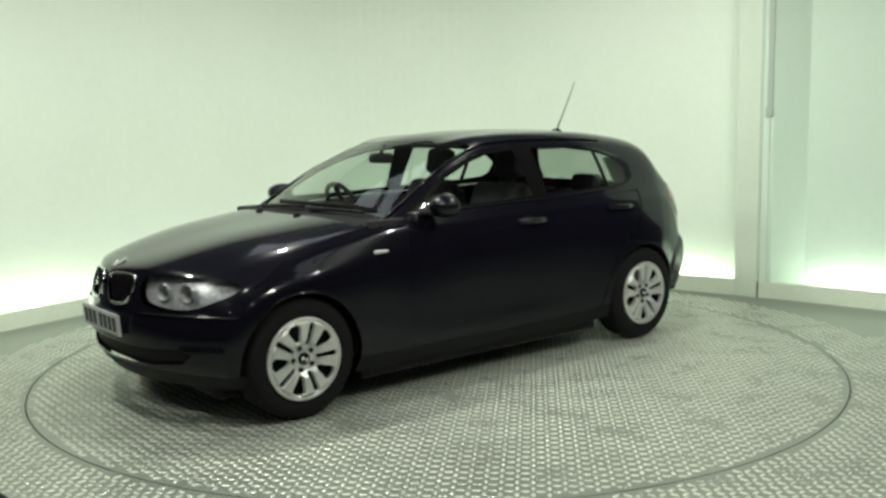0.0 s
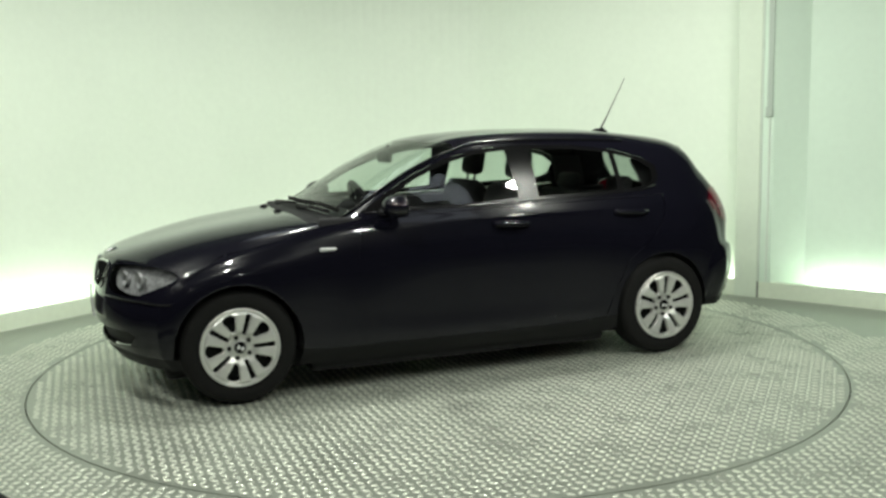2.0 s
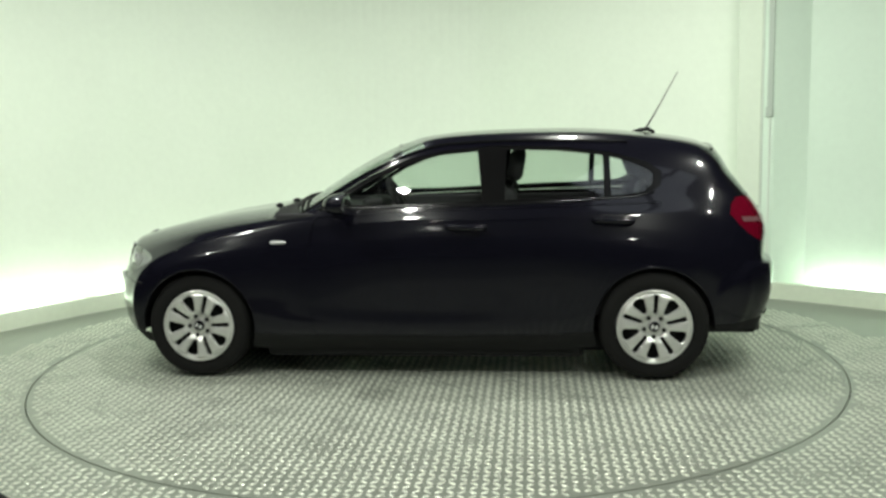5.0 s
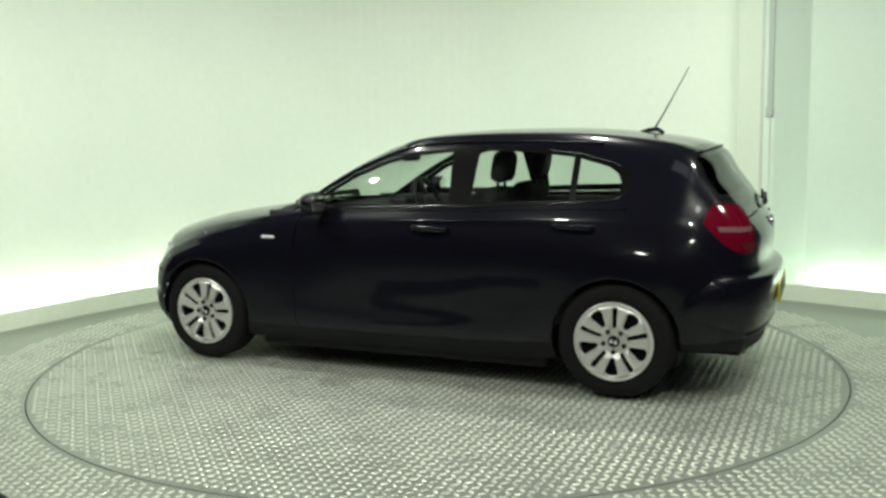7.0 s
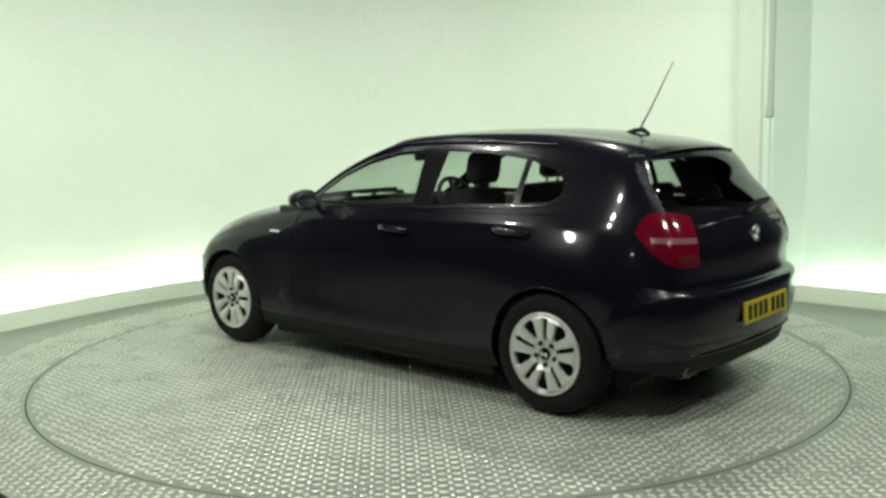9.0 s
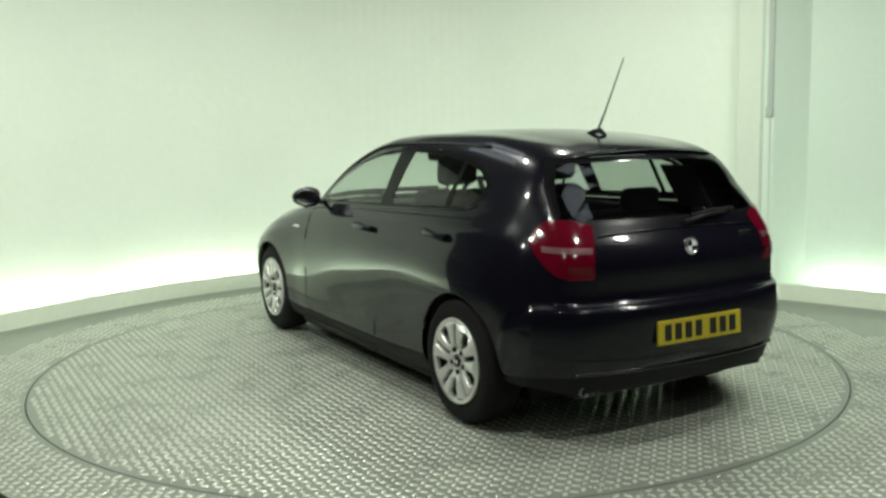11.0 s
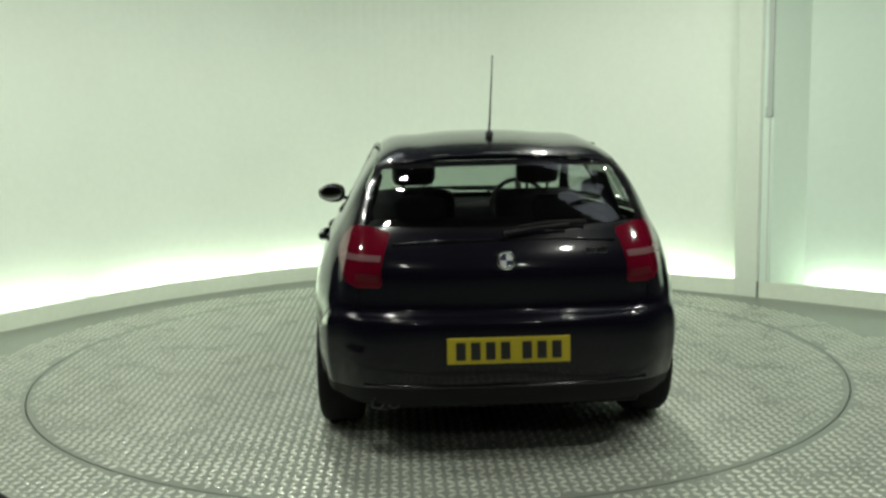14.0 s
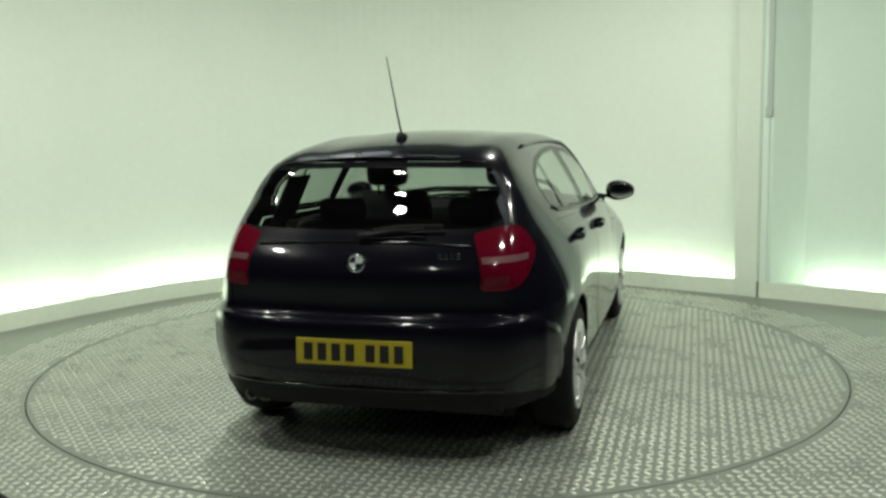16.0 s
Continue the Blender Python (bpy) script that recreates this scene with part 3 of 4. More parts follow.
skin_part("body", PAINT, car, ["body"])
skin_part("bonnet", PAINT, car, ["bonnet"], groove=0.009)
skin_part("cowl", PLASTIC, car, ["cowl"], sink=0.004, groove=0.006, label="black scuttle panel under the windscreen")
roof = skin_part("roof", PAINT, car, ["roof"], groove=0.003)
skin_part("windscreen", GLASS, car, ["windscreen"], sink=0.004, label="clear laminated windscreen").visible_shadow = False
tailgate = skin_part("tailgate", PAINT, car, ["tailgate"], groove=0.004)
skin_part("window_border", TRIM, tailgate, ["window_border"], sink=0.002, groove=0.003, label="glossy black border of the rear window")
skin_part("rear_window", REAR_GLASS, tailgate, ["rear_window"], sink=0.003, label="dark heated rear window").visible_shadow = False
front_bumper = skin_part("front_bumper", PAINT, car, ["front_bumper"], groove=0.004)
skin_part("air_intake", PLASTIC, front_bumper, ["air_intake"], push=(-0.03, 0, 0), label="black lower air intake")
skin_part("chin", PLASTIC, front_bumper, ["chin"], sink=0.004, label="chin under the air intake, matt black in place of shade")
rear_bumper = skin_part("rear_bumper", PAINT, car, ["rear_bumper"], groove=0.004)
skin_part("diffuser", PLASTIC, rear_bumper, ["diffuser"], sink=0.006, label="matt black lower bumper apron")
for side in (1, -1):
    skin_part("front_wing", PAINT, car, ["front_wing"], side, groove=0.003)
    skin_part("shaded_sill", PLASTIC, car, ["shaded_sill"], side, sink=0.003, label="lower sill face, matt black in place of shade")
    front_door = skin_part("front_door", PAINT, car, ["front_door"], side, groove=0.006)
    rear_door = skin_part("rear_door", PAINT, car, ["rear_door"], side, groove=0.006)
    skin_part("window_frame", PILLAR, car, ["window_frame"], side, sink=0.002, label="black window surround and centre pillar")
    for name in ("front_glass", "rear_glass", "quarter_glass"):
        skin_part("window", GLASS, front_door if name == "front_glass" else rear_door, [name], side, sink=0.006, label="clear side window").visible_shadow = False
    for door, hx, hz in ((front_door, -0.27, 0.885), (rear_door, -1.10, 0.915)):
        cup = bmesh.new()
        p = side_point(hx, hz, side)
        sweep(cup, [p + Vector((dx, side * dy, 0.004 * dx / 0.1)) for dx, dy in ((0.11, 0.0), (0.095, 0.028), (0.04, 0.036), (-0.05, 0.036), (-0.095, 0.03), (-0.11, 0.0))], 0.014, 8, 1.2)
        part("door_handle", cup, PAINT, door, smooth=True)
    # belt moulding under the windows
    strip = bmesh.new()
    sweep(strip, [side_point(x, z, side) + Vector((0, side * 0.001, 0)) for x, z in [(.60, .984), (.3, .992), (0, .998), (-.45, 1.008), (-.9, 1.024), (-1.25, 1.044), (-1.34, 1.066)]], 0.007, 6)
    part("belt_moulding", strip, TRIM, car, smooth=True)
    # roof moulding from the windscreen's foot to the tailgate
    rail = bmesh.new()
    line = spline([Vector(p) * 1.0 for p in EDGE[8:14]], 5)
    sweep(rail, [Vector((p.x, side * (p.y + 0.006), p.z + 0.001)) for p in line], 0.008, 6)
    part("roof_moulding", rail, TRIM, car, "black roof moulding", True)
    # headlight: reflector bowls behind a clear lens
    lamp = skin_part("headlight", LENS, car, ["headlight"], side, sink=0.003, label="clear twin-bowl headlight")
    lamp.visible_shadow = False
    skin_part("housing", REFLECTOR, lamp, ["headlight"], side, push=(-0.045, -0.03, 0.0), label="silver reflector housing")
    for cy, r in ((0.565, 0.044), (0.44, 0.040)):
        bowl = bmesh.new()
        lathe(bowl, [(r * 0.30, -0.03), (r * 0.7, -0.018), (r, 0.012), (r * 1.06, 0.013), (r * 1.08, 0.0)], "z", 24)
        base = skin_point(cy, 0.668)
        bmesh.ops.transform(bowl, matrix=Matrix.Translation((base.x - 0.035, side * (cy - 0.01), 0.668)) @ Matrix.Rotation(radians(90), 4, "Y") @ Matrix.Rotation(radians(-18 * side), 4, "X"), verts=bowl.verts)
        part("reflector", bowl, REFLECTOR, lamp, "silvered lamp bowl", True)
        bulb = bmesh.new()
        bmesh.ops.create_uvsphere(bulb, u_segments=12, v_segments=8, radius=r * 0.5)
        bmesh.ops.translate(bulb, verts=bulb.verts, vec=(base.x - 0.05, side * (cy - 0.01), 0.668))
        part("projector", bulb, DULL, lamp, "dull glass projector lens", True)
    tail = skin_part("tail_light", RED, car, ["tail_light"], side, sink=-0.004, groove=0.006, label="glossy red wraparound tail light")
    skin_part("indicator_band", REDWHITE, tail, ["indicator_band"], side, sink=-0.003, label="pale indicator band")
    skin_part("reversing_lamp", REVERSE, tail, ["reversing_lamp"], side, sink=-0.003, label="pale reversing lamp")
    # side repeater
    rep = bmesh.new()
    p = side_point(0.835, 0.80, side)
    sweep(rep, [p + Vector((dx, 0, 0.003)) for dx in (0.045, 0.04, -0.04, -0.05)], [0.004, 0.011, 0.009, 0.004], 8, 1.0)
    part("side_repeater", rep, WHITE, car, "small clear side indicator", True)
    # kidney grille
    hole = skin_part("grille", GAP, front_bumper, ["grille"], side, push=(-0.03, 0, 0), label="black slatted grille with a chrome rim")
    rim = bmesh.new()
    loop = [skin_point(side * y, z) + Vector((0.004, 0, 0)) for y, z in KIDNEY]
    sweep(rim, loop + loop[:1], 0.0085, 6)
    part("rim", rim, CHROME, hole, "chrome rim", True)
    for k in range(9):
        y = 0.065 + k * 0.0235
        zs = [z for a, b in zip(KIDNEY, KIDNEY[1:] + KIDNEY[:1]) if (a[0] - y) * (b[0] - y) <= 0 and a[0] != b[0] for z in [a[1] + (b[1] - a[1]) * (y - a[0]) / (b[0] - a[0])]]
        if len(zs) >= 2:
            x = skin_point(y, sum(zs) / len(zs)).x
            bar = bmesh.new()
            box(bar, x - 0.026, x - 0.006, side * y - 0.003, side * y + 0.003, min(zs) + 0.003, max(zs) - 0.003)
            part("slat", bar, PLASTIC, hole)
    # wheel houses
    for px in (AXLE, -AXLE):
        lip = bmesh.new()
        sweep(lip, [side_point(px + 0.344 * math.cos(math.pi * k / 20), HUB + 0.344 * math.sin(math.pi * k / 20), side) - Vector((0, side * 0.006, 0)) for k in range(2, 19)], 0.008, 6)
        part("arch_lip", lip, PAINT, car, smooth=True)
        well = bmesh.new()
        arcs = []
        for k in range(19):
            a = math.pi * k / 18
            arcs.append([well.verts.new((px + .349 * math.cos(a), side * y, HUB + .349 * math.sin(a) - (0.0 if 0 < k < 18 else 0.03))) for y in (0.81, 0.45)])
        for a, b in zip(arcs, arcs[1:]):
            well.faces.new((a[0], a[1], b[1], b[0]))
        well.faces.new([a[1] for a in arcs])
        part("wheel_house", well, PLASTIC, car)
    # door mirror
    mirror = bmesh.new()
    bmesh.ops.create_uvsphere(mirror, u_segments=20, v_segments=14, radius=1.0)
    for v in mirror.verts:
        x, y, z = v.co
        taper = 1.0 - 0.18 * y
        v.co = Vector((max(x, -0.35) * 0.10, y * 0.092, math.copysign(abs(z) ** 0.8, z) * 0.064 * taper))
    bmesh.ops.transform(mirror, matrix=Matrix.Translation((0.44, side * 0.905, 1.025)) @ Matrix.Diagonal((1, side, 1, 1)) @ Matrix.Rotation(radians(-8), 4, "Z"), verts=mirror.verts)
    bmesh.ops.recalc_face_normals(mirror, faces=mirror.faces)
    house = part("door_mirror", mirror, PAINT, car, smooth=True)
    face = bmesh.new()
    bmesh.ops.create_uvsphere(face, u_segments=20, v_segments=8, radius=1.0)
    for v in face.verts:
        v.co = Vector((v.co.x * 0.004, v.co.y * 0.078, v.co.z * 0.052))
    bmesh.ops.transform(face, matrix=Matrix.Translation((0.402, side * 0.908, 1.025)) @ Matrix.Rotation(radians(8 * -side), 4, "Z"), verts=face.verts)
    part("mirror_glass", face, CHROME, house, "silvered mirror glass", True)
    arm = bmesh.new()
    sweep(arm, [(0.50, side * 0.755, 0.985), (0.48, side * 0.80, 0.985), (0.455, side * 0.86, 0.992)], [0.03, 0.022, 0.02], 8, 0.6)
    part("arm", arm, PLASTIC, house, "black mirror arm", True)


# ---- wheels ----
def wheel_face():
    """Five paired spokes: wide openings between the pairs and slim slots in them."""
    steps = 300
    radii = [0.030, 0.044, 0.052, 0.060, 0.066, 0.072, 0.078, 0.084, 0.090, 0.096, 0.102, 0.110, 0.118, 0.128, 0.138, 0.148, 0.158, 0.166, 0.172, 0.177, 0.181, 0.185, 0.189, 0.194, 0.200, 0.206]
    bm = bmesh.new()
    grid = []
    for k in range(steps):
        a = 2 * math.pi * k / steps
        d = abs((k * 360 / steps + 36) % 72 - 36)
        ring = []
        for r in radii:
            dish = 0.070 + 0.020 * math.sin(min(r / 0.206, 1) * math.pi * 0.5) - 0.012 * math.exp(-((r - 0.058) / 0.02) ** 2)
            # each spoke is crowned along its middle and the field sinks towards the bead
            crown = 0.009 * max(0.0, 1 - ((d - 19) / 15) ** 2) * max(0.0, min(1.0, (r - 0.07) / 0.03, (0.200 - r) / 0.02))
            ring.append(bm.verts.new((r * math.sin(a), dish + crown - 0.006 * math.exp(-((r - 0.194) / 0.006) ** 2), r * math.cos(a))))
        grid.append(ring)

    def open_at(deg, r):
        d = (deg + 36) % 72 - 36
        if 0.092 < r < 0.186:
            half = (0.012 + 0.025 * (r - 0.092) / 0.08) * math.sqrt(max(0.0, 1 - max(0.0, (r - 0.164) / 0.022) ** 2)) * math.sqrt(min(1.0, (r - 0.088) / 0.012))
            if radians(abs(d)) * r < half:
                return True
        e = deg % 72 - 36
        if 0.070 < r < 0.187:
            half = (0.0100 + 0.004 * (r - 0.07) / 0.11) * math.sqrt(max(0.0, 1 - max(0.0, (r - 0.172) / 0.015) ** 2)) * math.sqrt(min(1.0, (r - 0.066) / 0.012))
            return radians(abs(e)) * r < half
        return False

    for k in range(steps):
        a, b = grid[k], grid[(k + 1) % steps]
        for i in range(len(radii) - 1):
            if not open_at((k + 0.5) * 360 / steps, (radii[i] + radii[i + 1]) / 2):
                bm.faces.new((a[i], b[i], b[i + 1], a[i + 1]))
    bmesh.ops.delete(bm, geom=[v for v in bm.verts if not v.link_faces], context="VERTS")
    bmesh.ops.recalc_face_normals(bm, faces=bm.faces)
    if sum(f.normal.y for f in bm.faces) < 0:
        bmesh.ops.reverse_faces(bm, faces=bm.faces)
    got = bmesh.ops.extrude_face_region(bm, geom=bm.faces[:])
    moved = [g for g in got["geom"] if isinstance(g, bmesh.types.BMVert)]
    bmesh.ops.translate(bm, verts=moved, vec=(0, 0.022, 0))
    for v in moved:
        r = math.hypot(v.co.x, v.co.z)
        # spokes fall away at their edges
        if any(len(e.link_faces) == 2 and e.calc_face_angle(0) > 0.8 for e in v.link_edges) and 0.08 < r < 0.19:
            v.co.y -= 0.005
    bmesh.ops.recalc_face_normals(bm, faces=bm.faces)
    return bm


def wheel():
    rim = wheel_face()
    ob = new("wheel", mesh_of(rim, "wheel", ALLOY, True))
    ob.data.set_sharp_from_angle(angle=radians(35))
    tagged(ob, "silver five-paired-spoke alloy wheel")
    barrel = bmesh.new()
    lathe(barrel, [(0.198, 0.104), (0.204, 0.113), (0.212, 0.111), (0.214, 0.100), (0.207, 0.092), (0.2, 0.09)], "y", 60)
    bit = part("rim", barrel, ALLOY, ob, smooth=True)
    tyre = bmesh.new()
    lathe(tyre, [(0.207, -0.095), (0.235, -0.106), (0.262, -0.108), (0.29, -0.1), (0.305, -0.084), (0.311, -0.06), (0.312, 0.0), (0.311, 0.06), (0.305, 0.084), (0.29, 0.1), (0.284, 0.102), (0.262, 0.108), (0.235, 0.106), (0.213, 0.098)], "y", 72)
    part("tyre", tyre, RUBBER, ob, "black road tyre", True)
    drum = bmesh.new()
    lathe(drum, [(0.0, 0.045), (0.13, 0.045), (0.135, 0.035), (0.19, 0.03), (0.206, 0.088), (0.206, 0.0), (0.0, 0.0)], "y", 40)
    part("brake_disc", drum, GAP, ob, "dark brake disc")
    cap = bmesh.new()
    lathe(cap, [(0.0, 0.107), (0.024, 0.106), (0.031, 0.103), (0.034, 0.085)], "y", 28)
    part("hub_cap", cap, TRIM, ob, "small round hub cap", True)
    quarter = bmesh.new()
    for q in (0, 2):
        vs = [quarter.verts.new((0, 0.1085, 0))] + [quarter.verts.new((0.02 * math.sin(math.pi / 2 * (q + k / 6)), 0.1082, 0.02 * math.cos(math.pi / 2 * (q + k / 6)))) for k in range(7)]
        quarter.faces.new(vs)
    part("hub_badge", quarter, WHITE, ob, "pale quartered hub mark")
    for k in range(5):
        a = 2 * math.pi * k / 5
        bolt = bmesh.new()
        lathe(bolt, [(0.0, 0.098), (0.0120, 0.098), (0.0130, 0.085)], "y", 12)
        bmesh.ops.translate(bolt, verts=bolt.verts, vec=(0.058 * math.sin(a), 0.0, 0.058 * math.cos(a)))
        part("wheel_bolt", bolt, GAP, ob, "dark recessed wheel bolt")
    return ob


first = wheel()
first.parent = car
first.matrix_basis = pose(AXLE, 0.735, HUB, 0, 20, 0)
copy_thing(first, pose(-AXLE, 0.75, HUB, 0, 33, 0))
copy_thing(first, pose(AXLE, -0.735, HUB, 0, 0, 180))
copy_thing(first, pose(-AXLE, -0.75, HUB, 0, 30, 180))

# bumper strip low on the nose
for side in (1, -1):
    bm = bmesh.new()
    path = [skin_point(side * y, 0.572) for y in (0.34, 0.42, 0.50, 0.58, 0.66)] + [side_point(x, 0.568, side) for x in (1.76, 1.72, 1.67)]
    sweep(bm, [p + Vector((0.003, side * 0.002, 0)) for p in path], 0.006, 6)
    part("bumper_strip", bm, TRIM, front_bumper, smooth=True)

# ---- car: underside and cabin ----
# underbody, made lower and wider than real to block light passing beneath
bm = bmesh.new()
box(bm, -1.62, 1.70, -0.60, 0.60, 0.11, 0.24, 0.03)
box(bm, -1.95, -1.55, -0.60, 0.60, 0.22, 0.28, 0.02)
box(bm, -0.94, 0.94, -0.77, 0.77, 0.11, 0.24, 0.03)
part("underbody", bm, PLASTIC, car, "black underbody")
bm = bmesh.new()
box(bm, -0.95, 0.90, -0.80, 0.80, 0.25, 0.42, 0.02)
box(bm, 0.93, 1.00, -0.76, 0.76, 0.25, 0.88, 0.02)
box(bm, -1.93, -1.12, -0.64, 0.64, 0.30, 0.74, 0.03)
part("cabin_floor", bm, PLASTIC, car, "black cabin floor and bulkhead")
for side in (1, -1):
    bm = bmesh.new()
    box(bm, -1.10, 0.86, side * 0.745 - 0.02, side * 0.745 + 0.02, 0.36, 0.965, 0.012)
    part("door_card", bm, CLOTH, car, "dark inner door trim")
    bm = bmesh.new()
    box(bm, -1.80, -1.40, side * 0.655 - 0.02, side * 0.655 + 0.02, 0.60, 0.985, 0.012)
    box(bm, -1.90, -1.76, side * 0.56 - 0.05, side * 0.56 + 0.05, 0.60, 0.96, 0.02)
    part("rear_side_trim", bm, CLOTH, car, "dark inner rear side trim")
bm = bmesh.new()
box(bm, 0.44, 0.90, -0.70, 0.70, 0.72, 0.945, 0.05)
box(bm, 0.36, 0.52, -0.56, -0.18, 0.86, 0.985, 0.04)
part("dashboard", bm, PLASTIC, car, "black dashboard", True)
bm = bmesh.new()
lathe(bm, [(0.185 + 0.016 * math.cos(k * math.pi / 4), 0.016 * math.sin(k * math.pi / 4)) for k in range(8)], "z", 36, True)
box(bm, -0.18, 0.18, -0.02, 0.02, -0.012, 0.012, 0.006)
bmesh.ops.create_cone(bm, cap_ends=True, segments=20, radius1=0.075, radius2=0.06, depth=0.05)
bmesh.ops.transform(bm, matrix=pose(0.27, -0.36, 0.93, 0, -64, 0), verts=bm.verts)
part("steering_wheel", bm, PLASTIC, car, "black steering wheel", True)
bm = bmesh.new()
box(bm, 0.21, 0.25, -0.115, 0.115, 1.235, 1.30, 0.018)
sweep(bm, [(0.23, 0, 1.29), (0.20, 0, 1.345)], 0.012)
part("inside_mirror", bm, PLASTIC, car, "black rear-view mirror", True)
for side in (1, -1):
    bm = bmesh.new()
    box(bm, -0.32, 0.22, side * 0.36 - 0.25, side * 0.36 + 0.25, 0.42, 0.60, 0.06)
    cushion = bmesh.new()
    box(cushion, -0.075, 0.075, -0.24, 0.24, 0.0, 0.60, 0.06)
    bmesh.ops.transform(cushion, matrix=pose(-0.30, side * 0.36, 0.52, 0, -20, 0), verts=cushion.verts)
    seat = part("front_seat", bm, CLOTH, car, "dark cloth front seat", True)
    part("backrest", cushion, CLOTH, seat, smooth=True)
    rest = bmesh.new()
    box(rest, -0.05, 0.05, -0.125, 0.125, 0.0, 0.19, 0.045)
    sweep(rest, [(0, -0.06, -0.1), (0, -0.06, 0.03)], 0.008)
    sweep(rest, [(0, 0.06, -0.1), (0, 0.06, 0.03)], 0.008)
    bmesh.ops.transform(rest, matrix=pose(-0.535, side * 0.36, 1.12, 0, -10, 0), verts=rest.verts)
    part("headrest", rest, CLOTH, seat, smooth=True)
bm = bmesh.new()
box(bm, -1.12, -0.62, -0.64, 0.64, 0.42, 0.60, 0.06)
bench = part("rear_seat", bm, CLOTH, car, "dark cloth rear bench", True)
bm = bmesh.new()
box(bm, -0.07, 0.07, -0.62, 0.62, 0.0, 0.50, 0.05)
bmesh.ops.transform(bm, matrix=pose(-1.10, 0, 0.52, 0, -22, 0), verts=bm.verts)
part("backrest", bm, CLOTH, bench, smooth=True)
for cy in (0.34, -0.34):
    bm = bmesh.new()
    box(bm, -0.04, 0.04, -0.125, 0.125, 0.0, 0.125, 0.035)
    bmesh.ops.transform(bm, matrix=pose(-1.30, cy, 0.985, 0, -14, 0), verts=bm.verts)
    part("headrest", bm, CLOTH, bench, smooth=True)
bm = bmesh.new()
box(bm, -1.86, -1.30, -0.58, 0.58, 0.93, 0.955, 0.01)
part("parcel_shelf", bm, CLOTH, car, "dark parcel shelf")
bm = bmesh.new()
box(bm, -1.30, -0.02, -0.48, 0.48, 1.325, 1.335, 0.004)
part("headlining", bm, CLOTH, car, "dark headlining")

# ---- car: small parts ----
bm = bmesh.new()
sweep(bm, [(-1.29, 0, 1.404), (-1.34, 0, 1.414), (-1.39, 0, 1.418), (-1.43, 0, 1.396)], [0.008, 0.016, 0.018, 0.011], 10, 0.8)
antenna = part("antenna", bm, PLASTIC, car, "thin black raked roof antenna", True)
bm = bmesh.new()
sweep(bm, [(-1.375, 0, 1.425), (-1.43, 0, 1.515), (-1.57, 0, 1.775)], [0.0055, 0.0042, 0.0024], 8)
part("mast", bm, PLASTIC, antenna, smooth=True)


def wiper(points, parent, blade):
    bm = bmesh.new()
    sweep(bm, points, [0.016] + [0.009] * (len(points) - 1), 6)
    arm = part("wiper", bm, PLASTIC, parent, "black wiper arm", True)
    bm = bmesh.new()
    sweep(bm, blade, 0.008, 6, 1.6)
    part("blade", bm, RUBBER, arm, smooth=True)


wiper([(0.86, -0.40, 0.985), (0.85, -0.2, 1.0), (0.83, 0.06, 1.005)], car, [(0.80, -0.28, 1.018), (0.81, 0.02, 1.02), (0.78, 0.33, 1.018)])
wiper([(0.84, 0.14, 0.995), (0.81, 0.36, 1.0), (0.76, 0.58, 0.992)], car, [(0.79, 0.20, 1.022), (0.76, 0.44, 1.02), (0.72, 0.64, 1.0)])
wiper([(-2.005, 0.0, 0.992), (-1.998, -0.13, 1.014), (-1.985, -0.28, 1.026)], tailgate, [(-1.985, -0.06, 1.016), (-1.975, -0.20, 1.032), (-1.960, -0.36, 1.034)])
for sy in (-0.22, 0.22):
    bm = bmesh.new()
    sweep(bm, [(1.00, sy, 0.968), (0.975, sy, 0.978), (0.955, sy, 0.975)], [0.012, 0.012, 0.006], 8)
    part("washer_jet", bm, PLASTIC, car, smooth=True)


def badge(place, turn, r, parent):
    m = Matrix.Translation(place) @ turn
    ring = bmesh.new()
    lathe(ring, [(r * 0.70, 0.0), (r * 0.70, 0.006), (r * 0.9, 0.007), (r, 0.004), (r, -0.008)], "z", 32)
    bmesh.ops.transform(ring, matrix=m, verts=ring.verts)
    ob = part("badge", ring, CHROME, parent, "round quartered blue and white badge", True)
    for q in range(4):
        bm = bmesh.new()
        bm.faces.new([bm.verts.new((0, 0, 0.004))] + [bm.verts.new((r * 0.7 * math.cos(math.pi / 2 * (q + k / 6)), r * 0.7 * math.sin(math.pi / 2 * (q + k / 6)), 0.004)) for k in range(7)])
        bmesh.ops.transform(bm, matrix=m, verts=bm.verts)
        part("quarter", bm, WHITE if q % 2 else BLUE, ob)


badge(skin_point(0.0, 0.885, False) + Vector((-0.004, 0, 0)), Matrix.Rotation(radians(-84), 4, "Y"), 0.041, tailgate)
badge((1.925, 0, 0.782), Matrix.Rotation(radians(28), 4, "Y"), 0.041, car)


def number_plate(x, z, face, lean, parent, label):
    """A plate with plain bars where the characters stand."""
    out = 1 if x > 0 else -1
    m = Matrix.Translation((x, 0, z)) @ Matrix.Rotation(radians(lean), 4, "Y")
    bm = bmesh.new()
    box(bm, -0.006, 0.006, -0.26, 0.26, -0.0555, 0.0555, 0.003)
    bmesh.ops.transform(bm, matrix=m, verts=bm.verts)
    ob = part("number_plate", bm, face, parent, label)
    for k in range(7):
        y = (k - 3) * 0.063 + (0.014 if k > 3 else -0.014)
        bm = bmesh.new()
        box(bm, out * 0.0075 - 0.001, out * 0.0075 + 0.001, -y - 0.020, -y + 0.020, -0.037, 0.037)
        bmesh.ops.transform(bm, matrix=m, verts=bm.verts)
        part("character_bar", bm, INK, ob)


number_plate(-2.108, 0.512, YELLOW, 3, rear_bumper, "yellow rear number plate")
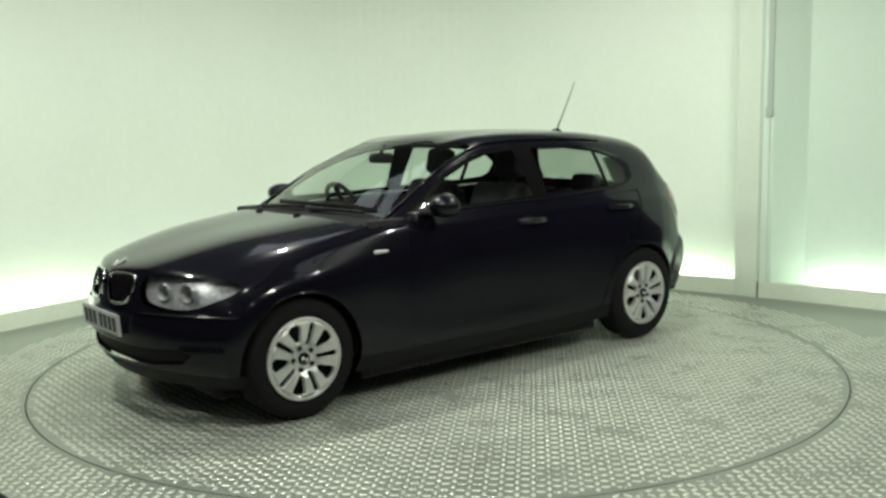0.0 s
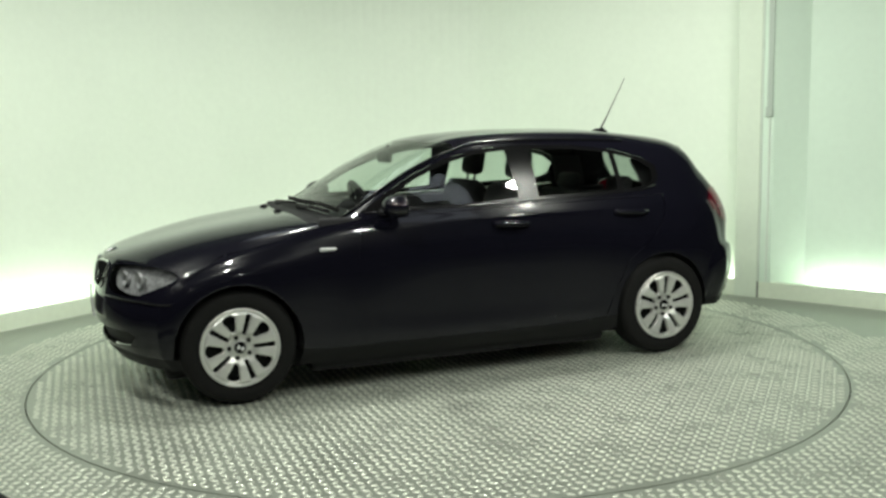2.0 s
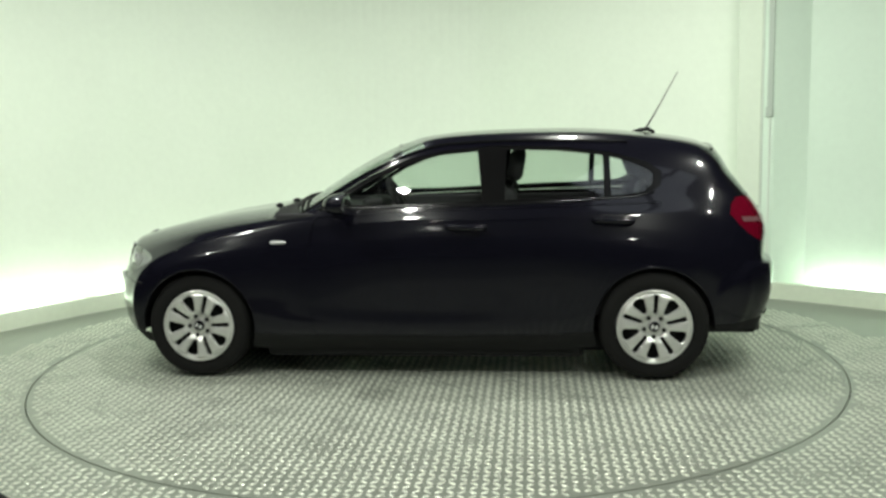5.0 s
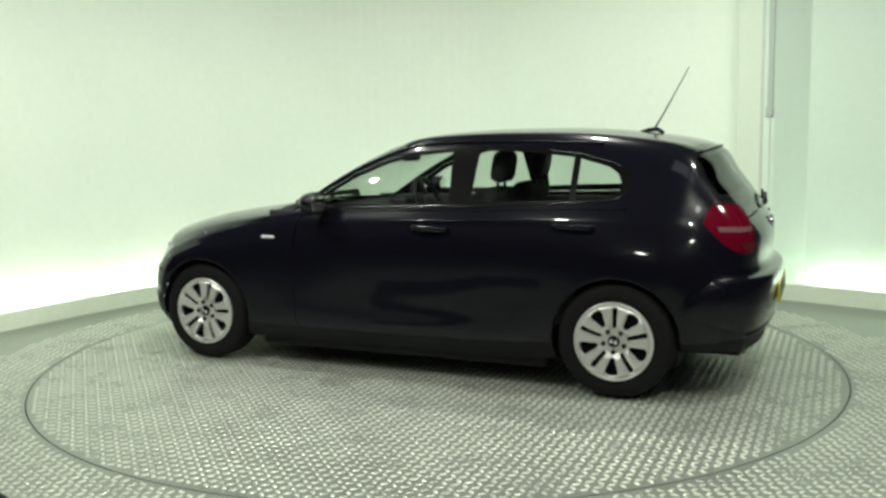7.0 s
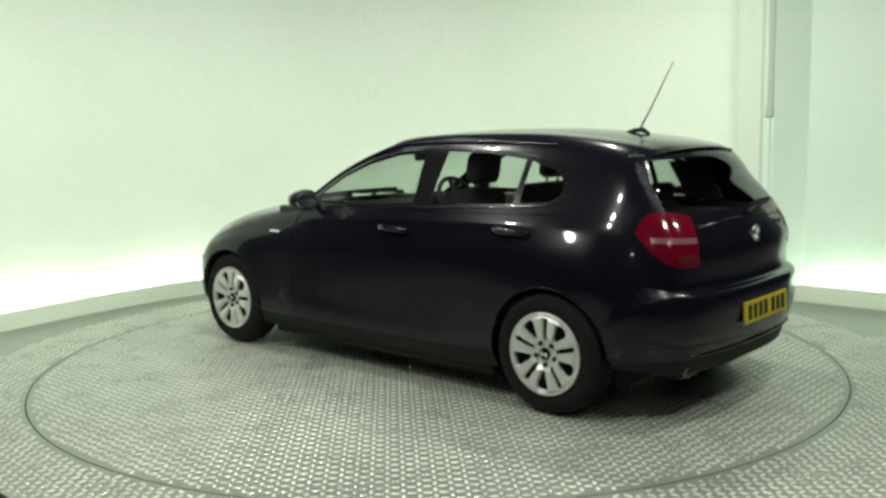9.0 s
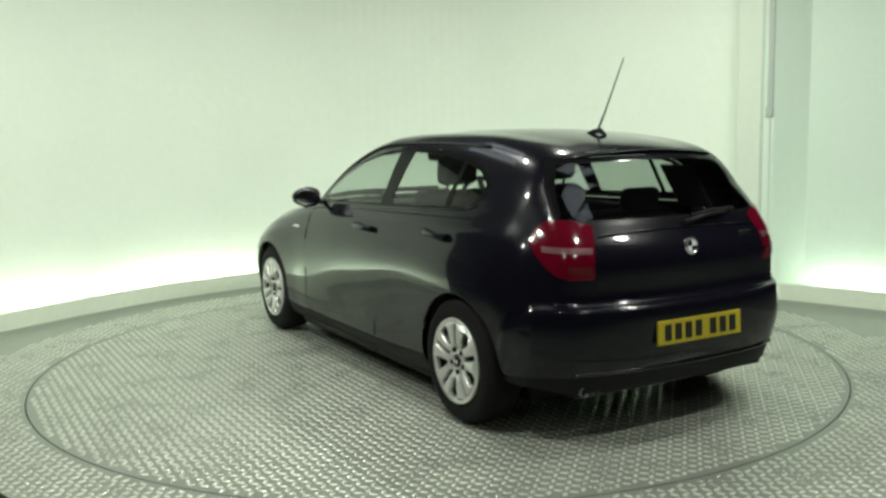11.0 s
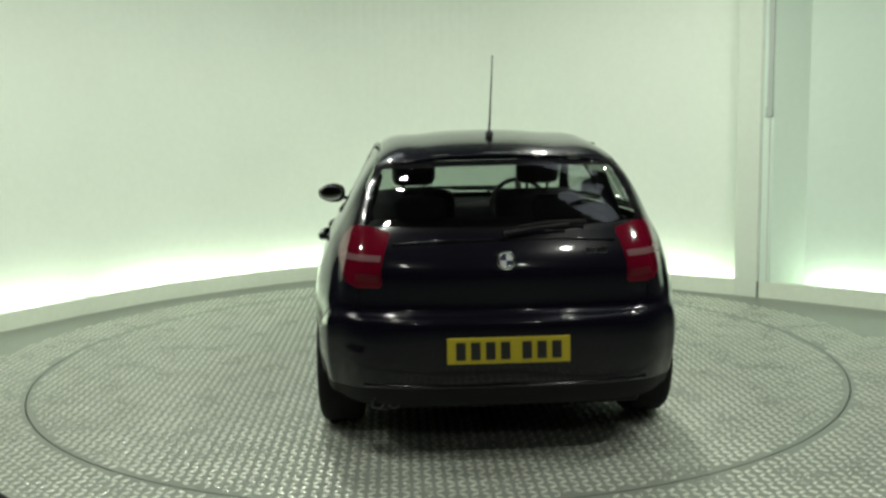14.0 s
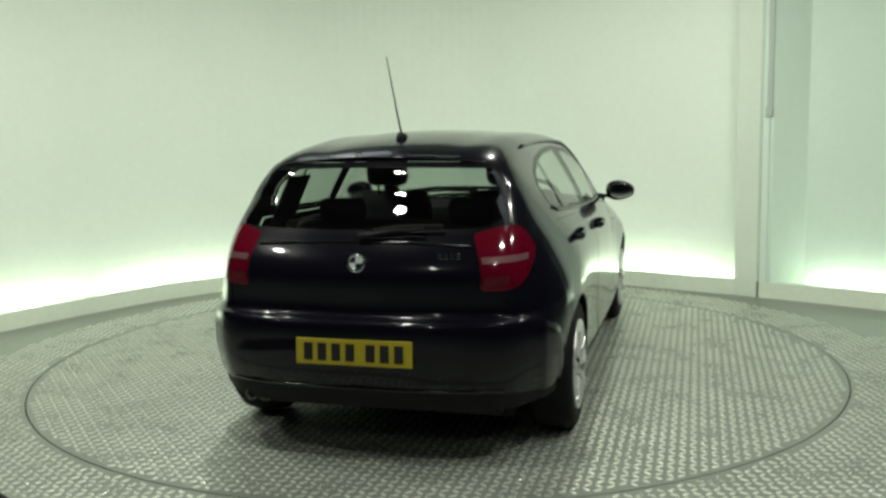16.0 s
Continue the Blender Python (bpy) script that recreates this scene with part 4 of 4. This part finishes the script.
number_plate(2.042, 0.495, WHITEPLATE, 4, front_bumper, "white front number plate")
# tailgate grip moulding and small lettering, as plain bars
bm = bmesh.new()
sweep(bm, [skin_point(y, 0.972 - 0.02 * (y / 0.5) ** 2, False) + Vector((-0.004, 0, 0)) for y in (-0.48, -0.24, 0, 0.24, 0.48)], 0.006, 6)
part("tailgate_trim", bm, TRIM, tailgate, smooth=True)
for k in range(4):
    bm = bmesh.new()
    p = skin_point(-0.36 - k * 0.024, 0.915, False)
    box(bm, p.x - 0.006, p.x + 0.004, p.y - 0.009, p.y + 0.009, p.z - 0.012, p.z + 0.012, 0.002)
    part("letter_bar", bm, CHROME, tailgate)
# bumper line, lower lip and exhaust
bm = bmesh.new()
sweep(bm, [skin_point(y, 0.345, False) + Vector((-0.005, 0, 0)) for y in (-0.62, -0.5, -0.3, 0, 0.3, 0.5, 0.62)], 0.008, 6)
part("lower_lip", bm, TRIM, rear_bumper, smooth=True)
for sy in (0.49, 0.56):
    bm = bmesh.new()
    lathe(bm, [(0.021, -0.1), (0.027, -0.1), (0.027, 0.14), (0.021, 0.14)], "z", 20, True)
    bmesh.ops.transform(bm, matrix=Matrix.Translation((-1.87, sy, 0.258)) @ Matrix.Rotation(radians(90), 4, "Y"), verts=bm.verts)
    part("exhaust_pipe", bm, DULL, car, "dull chrome exhaust pipe", True)
bm = bmesh.new()
sweep(bm, [skin_point(y, 1.318 - 0.03 * (y / 0.48) ** 2, False) + Vector((-0.003 + 0.006 * abs(y / 0.48) ** 3, 0, 0.004)) for y in [-0.48 + 0.06 * k for k in range(17)]], [0.004] + [0.011] * 15 + [0.004], 8, 0.5)
part("spoiler_lip", bm, PAINT, tailgate, "body-coloured lip over the rear window", True)
for side in (1, -1):
    bm = bmesh.new()
    box(bm, -1.60, -1.36, side * 0.575 - 0.012, side * 0.575 + 0.012, 1.0, 1.225, 0.01)
    for v in bm.verts:
        v.co.y -= side * 0.30 * (v.co.z - 1.09)
        v.co.x += 0.42 * (v.co.z - 1.0)
    part("pillar_lining", bm, CLOTH, car, "dark lining of the rear pillar")
SKIN.free()


# ---- motion ----
def heading(t):
    """Degrees of the car's heading; the table turns at an even pace."""
    return 218.82 - 8.8447 * t - 0.0259 * t ** 2 + 0.000842 * t ** 3


def motions():
    shift = Vector((0.033, -0.217, 0.0))
    rows_car, rows_table = [], []
    for k in range(33):
        t = k * 0.5
        m = pose(0, 0, 0, 0, 0, heading(t))
        p = m @ (shift + Vector((0, 0, 0.0066)))
        rows_car.append((t, pose(p.x, p.y, p.z, 0, 0, heading(t))))
        rows_table.append((t, m))
    walk(turntable, rows_table)
    walk(car, rows_car)


motions()
